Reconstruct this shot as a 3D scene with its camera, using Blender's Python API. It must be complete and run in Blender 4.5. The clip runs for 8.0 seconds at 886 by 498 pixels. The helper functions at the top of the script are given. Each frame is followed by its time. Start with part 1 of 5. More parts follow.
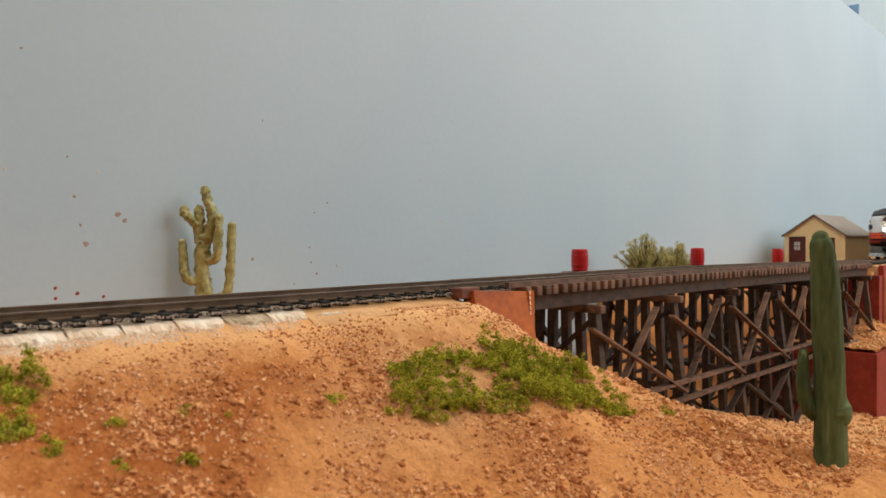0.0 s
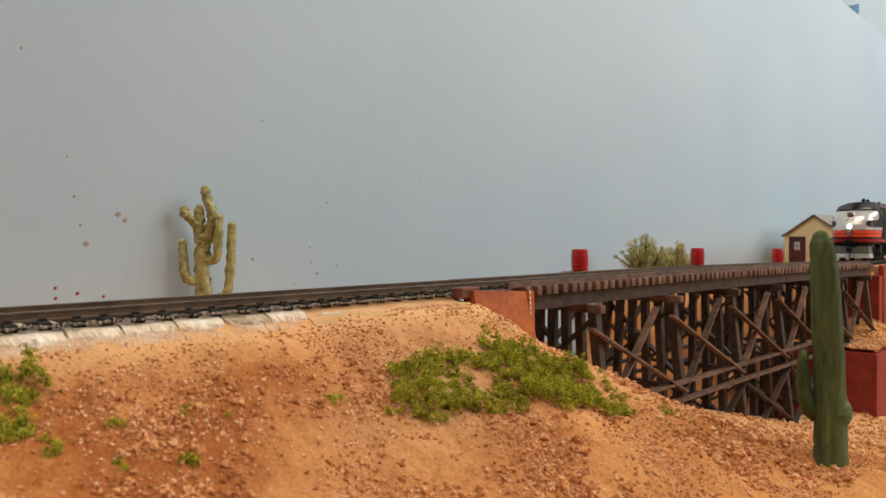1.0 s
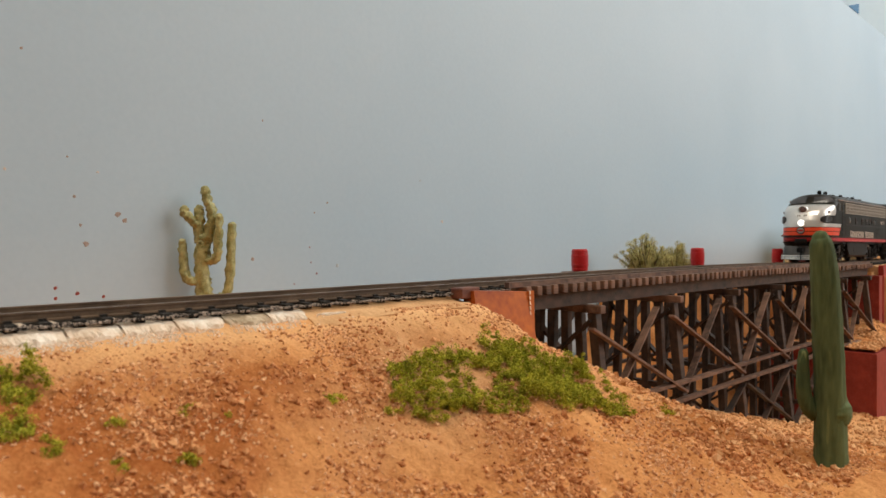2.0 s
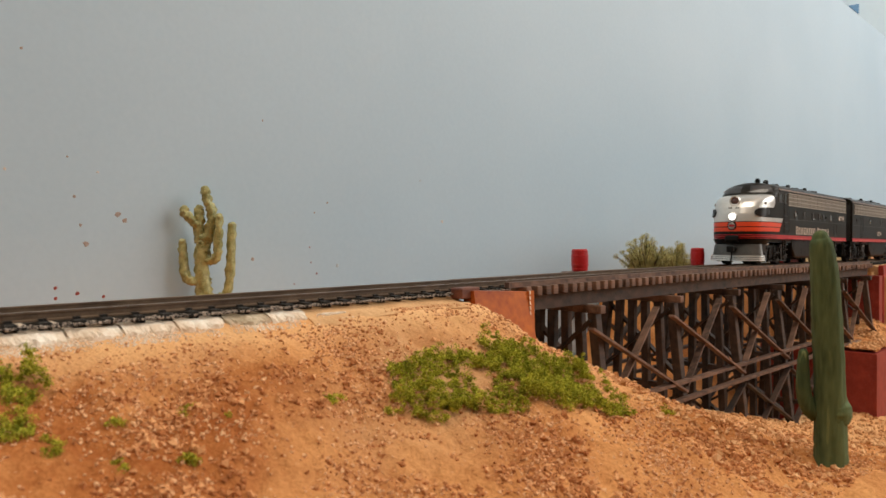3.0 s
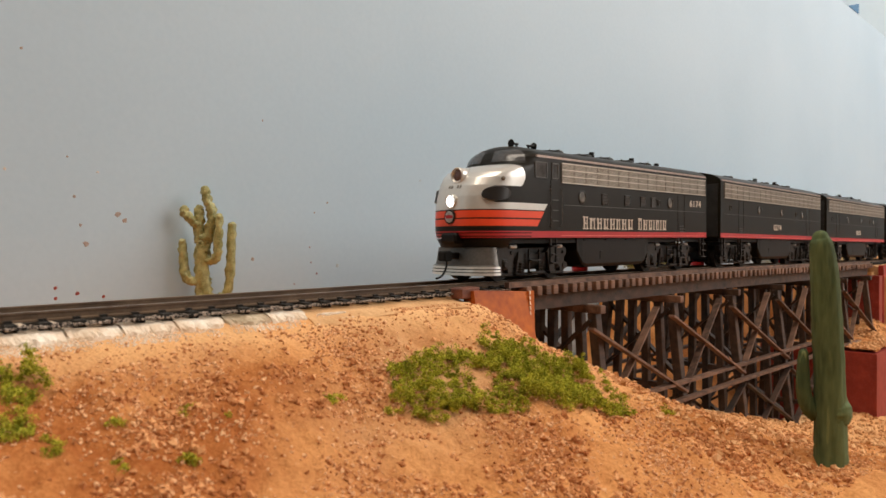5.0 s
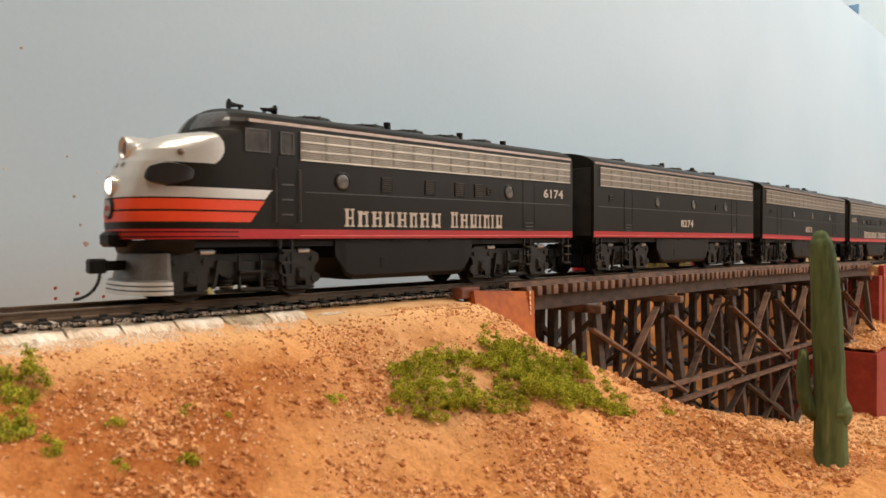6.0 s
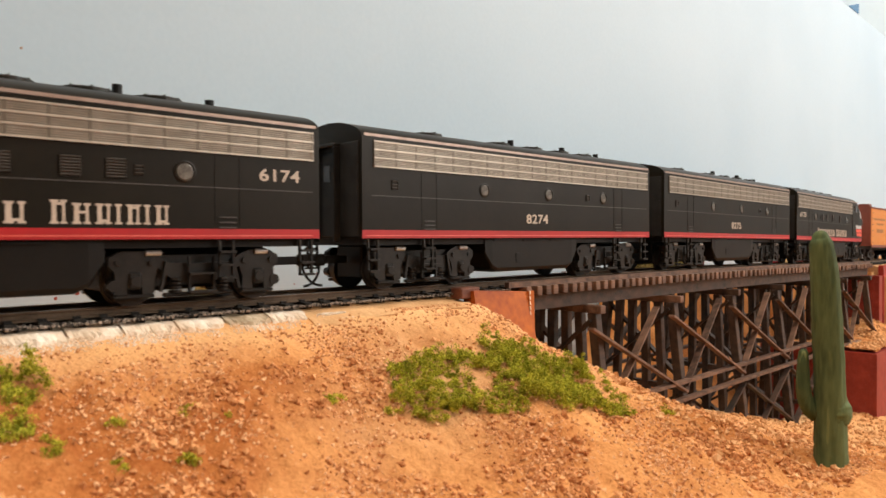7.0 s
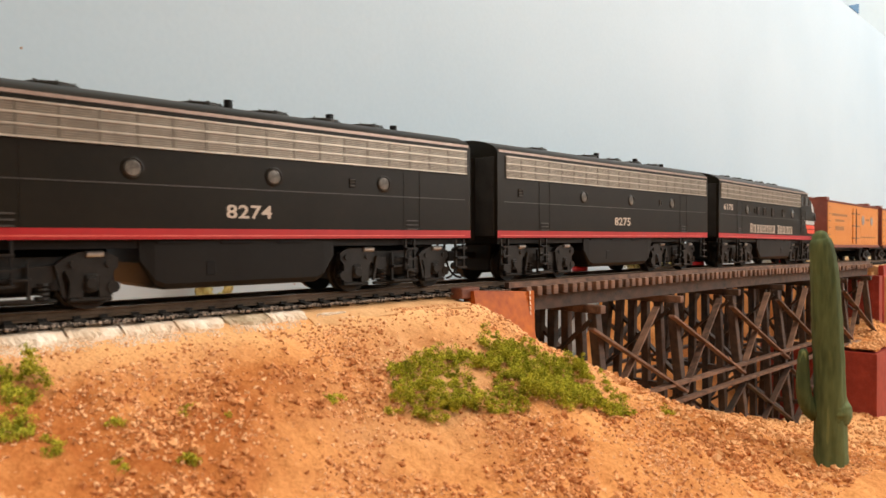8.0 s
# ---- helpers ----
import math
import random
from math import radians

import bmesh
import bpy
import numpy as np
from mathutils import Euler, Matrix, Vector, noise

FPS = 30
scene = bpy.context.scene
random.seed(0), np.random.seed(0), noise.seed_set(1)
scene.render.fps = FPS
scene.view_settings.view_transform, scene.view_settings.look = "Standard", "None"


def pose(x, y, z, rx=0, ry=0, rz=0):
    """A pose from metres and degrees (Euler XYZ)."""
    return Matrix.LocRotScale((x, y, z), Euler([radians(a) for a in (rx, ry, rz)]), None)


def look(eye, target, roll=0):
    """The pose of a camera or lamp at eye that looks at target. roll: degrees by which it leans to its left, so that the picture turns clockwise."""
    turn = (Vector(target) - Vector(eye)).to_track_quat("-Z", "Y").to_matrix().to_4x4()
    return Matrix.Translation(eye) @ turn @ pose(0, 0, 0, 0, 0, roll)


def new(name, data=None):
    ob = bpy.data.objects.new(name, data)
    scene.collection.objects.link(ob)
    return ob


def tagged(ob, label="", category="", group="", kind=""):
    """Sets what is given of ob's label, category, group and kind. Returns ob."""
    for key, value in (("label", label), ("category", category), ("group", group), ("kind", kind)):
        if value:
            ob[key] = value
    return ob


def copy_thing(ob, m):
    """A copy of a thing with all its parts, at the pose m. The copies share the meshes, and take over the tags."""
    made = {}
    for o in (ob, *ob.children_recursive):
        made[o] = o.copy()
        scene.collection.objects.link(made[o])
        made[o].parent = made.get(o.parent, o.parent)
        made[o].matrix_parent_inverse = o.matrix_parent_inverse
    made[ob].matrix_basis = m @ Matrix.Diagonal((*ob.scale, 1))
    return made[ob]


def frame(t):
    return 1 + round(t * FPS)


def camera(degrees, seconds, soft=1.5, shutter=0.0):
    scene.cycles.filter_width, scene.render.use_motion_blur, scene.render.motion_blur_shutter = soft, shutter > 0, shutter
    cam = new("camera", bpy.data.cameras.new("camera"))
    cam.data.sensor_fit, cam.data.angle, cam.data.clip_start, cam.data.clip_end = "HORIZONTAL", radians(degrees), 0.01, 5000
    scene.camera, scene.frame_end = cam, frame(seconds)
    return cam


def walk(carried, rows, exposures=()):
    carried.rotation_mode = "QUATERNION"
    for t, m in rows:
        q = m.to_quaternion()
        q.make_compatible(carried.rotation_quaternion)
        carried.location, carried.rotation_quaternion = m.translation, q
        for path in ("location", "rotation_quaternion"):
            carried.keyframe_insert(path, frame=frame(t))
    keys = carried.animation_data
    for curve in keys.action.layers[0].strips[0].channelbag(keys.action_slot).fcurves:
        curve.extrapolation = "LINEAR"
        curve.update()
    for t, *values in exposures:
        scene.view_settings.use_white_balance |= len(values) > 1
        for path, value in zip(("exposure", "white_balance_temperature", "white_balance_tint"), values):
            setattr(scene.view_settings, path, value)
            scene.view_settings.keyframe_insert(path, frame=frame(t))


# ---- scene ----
cam = camera(65.53, 8.0, soft=1.5, shutter=0.12)
cam.data.dof.use_dof, cam.data.dof.focus_distance, cam.data.dof.aperture_fstop = True, 0.29, 40.0
EYE = pose(0, 0, 0.0155, 90 - 0.81, 0, 0) @ pose(0, 0, 0, 0, 0, -0.32)
walk(cam, [(0.0, EYE), (8.0, EYE)], exposures=[(0.0, 0.03, 6500, 10), (3.5, 0.05, 6530, 10), (4.5, 0.11, 6600, 11), (5.2, 0.21, 6680, 13), (6.0, 0.35, 6770, 12), (6.5, 0.50, 6830, 13), (7.0, 0.57, 6850, 13), (8.0, 0.59, 6850, 13)])

# ---------------------------------------------------------------- light
world = bpy.data.worlds.new("room_light")
scene.world = world
world.use_nodes = True
world.node_tree.nodes["Background"].inputs[0].default_value = (0.9, 0.95, 1.0, 1)
world.node_tree.nodes["Background"].inputs[1].default_value = 0.25


def area_lamp(name, eye, target, w, h, power, colour):
    data = bpy.data.lights.new(name, "AREA")
    data.shape, data.size, data.size_y, data.energy, data.color = "RECTANGLE", w, h, power, colour
    lamp = new(name, data)
    lamp.matrix_world = look(eye, target)
    return lamp


area_lamp("ceiling_lamp", (-0.15, -0.2, 1.32), (0.0, 0.2, 0), 1.2, 0.5, 11.8, (1.0, 0.89, 0.74))
area_lamp("window_light", (1.55, 0.2, 0.75), (0.3, 0.5, 0.0), 1.1, 0.9, 16.0, (1.0, 0.97, 0.92))
# added lamp with no known source, brightens the room wall beyond the backdrop
area_lamp("window_light", (2.2, 1.2, 0.95), (1.2, 2.3, 0.8), 0.7, 0.6, 14.0, (1.0, 0.98, 0.95))

# ---------------------------------------------------------------- the line of the track
HW = 0.01725          # half the width of a carbody
PSI, BEND, BEND2 = 0.80717, -0.08944, 0.07556
X0, Y0 = 0.06203, 0.28392
STEP = 0.002
S_MIN, S_MAX = -1.0, 2.0


def heading(s):
    c = max(-0.35, min(0.7, s))
    return PSI + BEND * c + BEND2 * c * c


def line_table():
    n0, n1 = int(-S_MIN / STEP), int(S_MAX / STEP)
    xs, ys = np.zeros(n0 + n1 + 1), np.zeros(n0 + n1 + 1)
    xs[n0], ys[n0] = X0, Y0
    for i in range(n1):
        a = heading((i + 0.5) * STEP)
        xs[n0 + i + 1], ys[n0 + i + 1] = xs[n0 + i] + STEP * math.sin(a), ys[n0 + i] + STEP * math.cos(a)
    for i in range(n0):
        a = heading(-(i + 0.5) * STEP)
        xs[n0 - i - 1], ys[n0 - i - 1] = xs[n0 - i] - STEP * math.sin(a), ys[n0 - i] - STEP * math.cos(a)
    return np.linspace(S_MIN, S_MAX, n0 + n1 + 1), xs, ys


LINE_S, LINE_X, LINE_Y = line_table()


def grade(s):
    """The line falls away gently over the bridge."""
    if s < 0:
        return 0.0
    return -0.033 * s * s if s < 0.33 else -0.0036 - 0.012 * (min(s, 0.6) - 0.33)


def at(s, o=0.0, z=0.0):
    """Point at s along the track, o from its centre line (positive towards the backdrop), z above the rail heads."""
    a = heading(s)
    x, y = np.interp(s, LINE_S, LINE_X), np.interp(s, LINE_S, LINE_Y)
    return Vector((x - (HW + o) * math.cos(a), y + (HW + o) * math.sin(a), z + grade(s)))


def track_pose(s, o=0.0, z=0.0, turn=0.0):
    return Matrix.Translation(at(s, o, z)) @ Matrix.Rotation(math.pi / 2 - heading(s) + radians(turn), 4, "Z")


# ---------------------------------------------------------------- materials
def socket(node, *names):
    for n in names:
        if n in node.inputs:
            return node.inputs[n]


def surface(name, dark, light, scale=200.0, rough=0.7, bump=0.2, metal=0.0, fine=None, speck=None, speck_at=0.62, by_object=0.0, by_island=0.0, grain=None, bump_dist=0.0004, spec=0.5, coat=0.0):
    """A painted or natural surface: two tones in large and fine noise, optional specks, grain along x and relief."""
    m = bpy.data.materials.new(name)
    m.use_nodes = True
    nt = m.node_tree
    N, L = nt.nodes, nt.links
    b = N["Principled BSDF"]
    b.inputs["Roughness"].default_value, b.inputs["Metallic"].default_value = rough, metal
    b.inputs["Specular IOR Level"].default_value = spec
    b.inputs["Coat Weight"].default_value = coat
    tc = N.new("ShaderNodeTexCoord")
    vec = tc.outputs["Object"]
    if grain:
        mp = N.new("ShaderNodeMapping")
        mp.inputs["Scale"].default_value = grain
        L.new(vec, mp.inputs["Vector"])
        vec = mp.outputs[0]
    big = N.new("ShaderNodeTexNoise")
    big.inputs["Scale"].default_value, big.inputs["Detail"].default_value = scale, 4
    small = N.new("ShaderNodeTexNoise")
    small.inputs["Scale"].default_value, small.inputs["Detail"].default_value = fine or scale * 9, 3
    L.new(vec, big.inputs["Vector"]), L.new(vec, small.inputs["Vector"])
    add = N.new("ShaderNodeMath")
    add.operation = "MULTIPLY_ADD"
    L.new(small.outputs["Fac"], add.inputs[0])
    add.inputs[1].default_value = 0.45
    L.new(big.outputs["Fac"], add.inputs[2])
    ramp = N.new("ShaderNodeValToRGB")
    ramp.color_ramp.elements[0].position, ramp.color_ramp.elements[1].position = 0.5, 0.95
    ramp.color_ramp.elements[0].color, ramp.color_ramp.elements[1].color = (*dark, 1), (*light, 1)
    last = add.outputs[0]
    for src, w in ((by_object, "ShaderNodeObjectInfo"), (by_island, "ShaderNodeNewGeometry")):
        if src:
            inf = N.new(w)
            k = N.new("ShaderNodeMath")
            k.operation = "MULTIPLY_ADD"
            L.new(inf.outputs["Random" if w == "ShaderNodeObjectInfo" else "Random Per Island"], k.inputs[0])
            k.inputs[1].default_value = src
            sub = N.new("ShaderNodeMath")
            sub.operation = "SUBTRACT"
            L.new(last, sub.inputs[0])
            sub.inputs[1].default_value = src / 2
            L.new(sub.outputs[0], k.inputs[2])
            last = k.outputs[0]
    L.new(last, ramp.inputs[0])
    col = ramp.outputs[0]
    if speck:
        v = N.new("ShaderNodeTexNoise")
        v.inputs["Scale"].default_value, v.inputs["Detail"].default_value = (fine or scale * 9) * 0.6, 2
        L.new(vec, v.inputs["Vector"])
        r2 = N.new("ShaderNodeValToRGB")
        r2.color_ramp.elements[0].position, r2.color_ramp.elements[1].position = speck_at, speck_at + 0.06
        L.new(v.outputs["Fac"], r2.inputs[0])
        mix = N.new("ShaderNodeMix")
        mix.data_type = "RGBA"
        L.new(r2.outputs[0], mix.inputs["Factor"])
        L.new(col, mix.inputs[6])
        mix.inputs[7].default_value = (*speck, 1)
        col = mix.outputs[2]
    L.new(col, b.inputs["Base Color"])
    if bump:
        bp = N.new("ShaderNodeBump")
        bp.inputs["Strength"].default_value, bp.inputs["Distance"].default_value = bump, bump_dist
        L.new(add.outputs[0], bp.inputs["Height"])
        L.new(bp.outputs[0], b.inputs["Normal"])
    return m


def glow(name, colour, power):
    m = bpy.data.materials.new(name)
    m.use_nodes = True
    b = m.node_tree.nodes["Principled BSDF"]
    b.inputs["Base Color"].default_value = (*colour, 1)
    b.inputs["Emission Color"].default_value = (*colour, 1)
    b.inputs["Emission Strength"].default_value = power
    return m


SAND = surface("sand_soil", (0.42, 0.145, 0.04), (0.82, 0.405, 0.155), 30, 0.95, 1.0, fine=1100, speck=(0.74, 0.48, 0.29), speck_at=0.72, bump_dist=0.0012, spec=0.1)


def two_tones(m):
    """Darken the sand to red-brown and pale it to tan, by the ground's values."""
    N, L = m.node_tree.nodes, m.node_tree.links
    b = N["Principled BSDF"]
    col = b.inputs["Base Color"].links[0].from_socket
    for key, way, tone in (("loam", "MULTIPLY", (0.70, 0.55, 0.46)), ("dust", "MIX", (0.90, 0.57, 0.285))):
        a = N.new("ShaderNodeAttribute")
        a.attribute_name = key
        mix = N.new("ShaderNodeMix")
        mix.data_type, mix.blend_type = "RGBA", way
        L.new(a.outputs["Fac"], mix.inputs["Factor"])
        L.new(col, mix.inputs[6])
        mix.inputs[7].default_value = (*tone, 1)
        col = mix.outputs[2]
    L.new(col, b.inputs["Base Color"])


two_tones(SAND)
STONE = surface("ballast_stone", (0.48, 0.19, 0.07), (0.84, 0.50, 0.27), 300, 0.9, 0.3, by_island=0.9, spec=0.15)
PLASTER = surface("pale_plaster", (0.70, 0.50, 0.33), (0.95, 0.88, 0.77), 160, 0.9, 0.9, spec=0.15)
PAINT_SKY = surface("painted_backdrop", (0.425, 0.555, 0.65), (0.475, 0.60, 0.69), 6, 0.55, 0.12, fine=420, bump_dist=0.0002)
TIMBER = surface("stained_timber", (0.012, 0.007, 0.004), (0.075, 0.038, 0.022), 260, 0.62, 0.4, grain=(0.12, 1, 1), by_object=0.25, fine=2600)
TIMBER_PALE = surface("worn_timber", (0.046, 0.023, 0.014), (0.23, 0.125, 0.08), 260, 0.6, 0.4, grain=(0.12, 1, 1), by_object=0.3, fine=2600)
RAIL = surface("rail_steel", (0.070, 0.043, 0.026), (0.16, 0.105, 0.066), 150, 0.55, 0.1, spec=0.3)
RAIL_HEAD = surface("rail_head_polished", (0.35, 0.32, 0.29), (0.55, 0.5, 0.46), 200, 0.3, 0.05, metal=1.0)
TIE_PLASTIC = surface("black_tie_plastic", (0.010, 0.009, 0.008), (0.034, 0.030, 0.026), 300, 0.6, 0.3, spec=0.2, speck=(0.3, 0.27, 0.24), speck_at=0.68)
RUST = surface("rust_red_paint", (0.20, 0.028, 0.009), (0.55, 0.145, 0.018), 45, 0.5, 0.35, spec=0.3)
BRICK_RED = surface("brick_red_paint", (0.25, 0.026, 0.017), (0.38, 0.055, 0.035), 200, 0.55, 0.2, by_object=0.2)
MOSS = surface("moss_green", (0.19, 0.215, 0.02), (0.66, 0.62, 0.075), 300, 0.9, 0.3, by_island=0.6, spec=0.05)
CACTUS_OLIVE = surface("olive_cactus", (0.20, 0.20, 0.065), (0.56, 0.52, 0.23), 260, 0.4, 0.9, fine=1500)
CACTUS_GREEN = surface("green_cactus", (0.026, 0.048, 0.018), (0.15, 0.20, 0.085), 70, 0.8, 0.9, fine=900, grain=(1, 1, 0.15), speck=(0.16, 0.2, 0.08), speck_at=0.66, spec=0.25)
BLACK = surface("black_paint", (0.0078, 0.0062, 0.0036), (0.0132, 0.0106, 0.0064), 60, 0.42, 0.04, spec=0.2)
CHASSIS = surface("chassis_black", (0.003, 0.003, 0.003), (0.007, 0.0067, 0.0064), 200, 0.5, 0.15, spec=0.2)
RED = surface("red_stripe_paint", (0.36, 0.011, 0.016), (0.45, 0.018, 0.022), 60, 0.4, 0.03)
ORANGE = surface("orange_red_paint", (0.70, 0.058, 0.014), (0.80, 0.078, 0.02), 60, 0.38, 0.03)
SILVER = surface("silver_paint", (0.68, 0.665, 0.63), (0.78, 0.765, 0.73), 80, 0.3, 0.03, metal=0.55)
CREAM = surface("cream_lettering", (0.47, 0.41, 0.34), (0.58, 0.51, 0.43), 400, 0.6, 0.02)
GRILLE = surface("grille_tan", (0.145, 0.125, 0.098), (0.215, 0.185, 0.148), 300, 0.42, 0.1, metal=0.3)
GLASS_DARK = surface("dark_window_glass", (0.02, 0.022, 0.028), (0.035, 0.04, 0.05), 30, 0.12, 0.0)
LAMP_ON = glow("headlight_glow", (1.0, 0.97, 0.9), 2.6)
REEFER_ORANGE = surface("orange_car_side", (0.56, 0.20, 0.03), (0.66, 0.26, 0.045), 120, 0.5, 0.1)
REEFER_BROWN = surface("brown_car_end", (0.15, 0.035, 0.022), (0.23, 0.06, 0.035), 150, 0.55, 0.15)
BARREL_RED = surface("red_barrel_paint", (0.44, 0.012, 0.014), (0.58, 0.025, 0.025), 120, 0.32, 0.1)
HOUSE_CREAM = surface("cream_house_paint", (0.76, 0.60, 0.32), (0.84, 0.68, 0.39), 120, 0.6, 0.1)
HOUSE_ROOF = surface("taupe_roof", (0.30, 0.255, 0.215), (0.38, 0.33, 0.28), 120, 0.7, 0.1)
HOUSE_TRIM = surface("maroon_trim", (0.075, 0.014, 0.012), (0.11, 0.02, 0.018), 120, 0.5, 0.05)
WHITE = surface("white_paint", (0.72, 0.72, 0.70), (0.8, 0.8, 0.78), 100, 0.5, 0.05)
ROOM_WALL = surface("room_wall_paint", (0.30, 0.28, 0.25), (0.36, 0.33, 0.30), 8, 0.8, 0.05)
FLOOR_GREY = surface("grey_floor", (0.22, 0.2, 0.18), (0.3, 0.27, 0.24), 12, 0.7, 0.1)
PALE_BLUE = surface("pale_blue_paint", (0.62, 0.74, 0.80), (0.68, 0.79, 0.84), 8, 0.6, 0.05)
MID_BLUE = surface("mid_blue_card", (0.10, 0.26, 0.46), (0.14, 0.3, 0.5), 30, 0.6, 0.05)
WHEEL_STEEL = surface("wheel_steel", (0.16, 0.15, 0.14), (0.3, 0.28, 0.26), 200, 0.35, 0.05, metal=0.9)


# ---------------------------------------------------------------- mesh helpers
def obj(name, bm, material, parent=None, smooth=False):
    me = bpy.data.meshes.new(name)
    bm.normal_update()
    bm.to_mesh(me)
    bm.free()
    for mt in (material if isinstance(material, (list, tuple)) else [material]):
        me.materials.append(mt)
    if smooth:
        for p in me.polygons:
            p.use_smooth = True
    ob = new(name, me)
    if parent:
        ob.parent = parent
    return ob


def part(name, bm, material, parent, label="", smooth=False):
    return tagged(obj(name, bm, material, parent, smooth), label)


def again(ob, m, parent=None):
    """One more piece on the mesh of ob."""
    o = new(ob.name.split(".")[0], ob.data)
    o.parent = parent or ob.parent
    o.matrix_basis = m
    return o


def thing(name, m, label, category, group="", kind=""):
    e = new(name)
    e.empty_display_size = 0.01
    e.matrix_basis = m
    return tagged(e, label, category, group, kind)


def add_box(bm, lo, hi, m=None, bevel=0.0, mat=0):
    c = [(a + b) / 2 for a, b in zip(lo, hi)]
    d = [abs(b - a) for a, b in zip(lo, hi)]
    mm = Matrix.Translation(c) @ Matrix.Diagonal((*d, 1))
    r = bmesh.ops.create_cube(bm, size=1.0, matrix=(m @ mm) if m else mm)
    fs = {f for v in r["verts"] for f in v.link_faces}
    for f in fs:
        f.material_index = mat
    if bevel:
        es = {e for v in r["verts"] for e in v.link_edges}
        bmesh.ops.bevel(bm, geom=list(es), offset=bevel, segments=1, affect="EDGES", profile=0.5)
    return r["verts"]


def box(lo, hi, bevel=0.0):
    bm = bmesh.new()
    add_box(bm, lo, hi, None, bevel)
    return bm


def add_beam(bm, a, b, w, h, up=Vector((0, 0, 1)), bevel=0.0):
    """A squared timber from a to b, w wide and h deep."""
    a, b = Vector(a), Vector(b)
    x = (b - a).normalized()
    y = up.cross(x).normalized()
    z = x.cross(y)
    m = Matrix((x, y, z)).transposed().to_4x4()
    m.translation = (a + b) / 2
    l = (b - a).length
    add_box(bm, (-l / 2, -w / 2, -h / 2), (l / 2, w / 2, h / 2), m, bevel)


def beam(a, b, w, h, up=Vector((0, 0, 1)), bevel=0.0):
    bm = bmesh.new()
    add_beam(bm, a, b, w, h, up, bevel)
    return bm


def add_cyl(bm, a, b, r1, r2=None, n=16, cap=True):
    a, b = Vector(a), Vector(b)
    d = b - a
    m = Matrix.Translation((a + b) / 2) @ d.to_track_quat("Z", "Y").to_matrix().to_4x4()
    return bmesh.ops.create_cone(bm, cap_ends=cap, segments=n, radius1=r1, radius2=r1 if r2 is None else r2, depth=d.length, matrix=m)["verts"]


def cyl(a, b, r1, r2=None, n=16):
    bm = bmesh.new()
    add_cyl(bm, a, b, r1, r2, n)
    return bm


def add_rings(bm, rings, close=True, cap=True, mat=0):
    """Skin a list of rings of equal length."""
    vs = [[bm.verts.new(p) for p in r] for r in rings]
    n = len(vs[0])
    faces = []
    for a, b in zip(vs, vs[1:]):
        for i in range(n if close else n - 1):
            j = (i + 1) % n
            faces.append(bm.faces.new((a[i], a[j], b[j], b[i])))
    if cap:
        faces.append(bm.faces.new(list(reversed(vs[0]))))
        faces.append(bm.faces.new(vs[-1]))
    for f in faces:
        f.material_index = mat
    return vs


def lathe(profile, n=20, m=None):
    """Turn (radius, z) pairs round z."""
    bm = bmesh.new()
    rings = []
    for r, z in profile:
        ring = [Vector((r * math.cos(i * math.tau / n), r * math.sin(i * math.tau / n), z)) for i in range(n)]
        rings.append([m @ p if m else p for p in ring])
    add_rings(bm, rings)
    bmesh.ops.recalc_face_normals(bm, faces=bm.faces)
    return bm


def fbm(x, y, scale, seed=0.0, octaves=4):
    return noise.fractal(Vector((x * scale, y * scale, seed)), 1.0, 2.0, octaves)


def smooth_step(a, b, x):
    t = max(0.0, min(1.0, (x - a) / (b - a)))
    return t * t * (3 - 2 * t)


# ---------------------------------------------------------------- the room, plain walls that close the place
def room():
    x0, x1, y0, y1, z0, z1, t = -1.9, 2.3, -1.7, 2.3, -1.0, 1.4, 0.08
    bm = box((x0, y0, z0 - t), (x1, y1, z0))
    tagged(obj("floor", bm, FLOOR_GREY), "plain grey floor of the layout room", "floor", kind="structure")
    bm = box((x0, y0, z1), (x1, y1, z1 + t))
    tagged(obj("ceiling", bm, WHITE), "plain white ceiling of the layout room", "ceiling", kind="structure")
    for nm, lo, hi in (("wall_west", (x0 - t, y0, z0), (x0, y1, z1)), ("wall_east", (x1, y0, z0), (x1 + t, y1, z1)),
                       ("wall_south", (x0, y0 - t, z0), (x1, y0, z1)), ("wall_north", (x0, y1, z0), (x1, y1 + t, z1))):
        tagged(obj(nm, box(lo, hi), PALE_BLUE if nm in ("wall_north", "wall_east") else ROOM_WALL), "plain painted wall of the layout room", "wall", kind="structure")


room()

WALL_O = 0.1225


def layout_table():
    """Plain plywood top and legs that carry the layout."""
    bm = bmesh.new()
    add_rings(bm, [[at(s, -0.61, -0.20), at(s, WALL_O + 0.012, -0.20), at(s, WALL_O + 0.012, -0.16), at(s, -0.61, -0.16)] for s in (-0.94, -0.3, 0.4, 1.0, 1.74)])
    for s in (-0.85, 0.4, 1.65):
        for o in (-0.55, 0.05):
            add_box(bm, (-0.03, -0.03, -1.0), (0.03, 0.03, -0.2), Matrix.Translation(at(s, o, 0)))
    bmesh.ops.recalc_face_normals(bm, faces=bm.faces)
    tagged(obj("layout_table", bm, PLYWOOD), "plain plywood table under the layout", "table", kind="structure")


PLYWOOD = surface("plywood", (0.42, 0.30, 0.18), (0.55, 0.41, 0.26), 20, 0.7, 0.1, grain=(0.2, 1, 1))
layout_table()


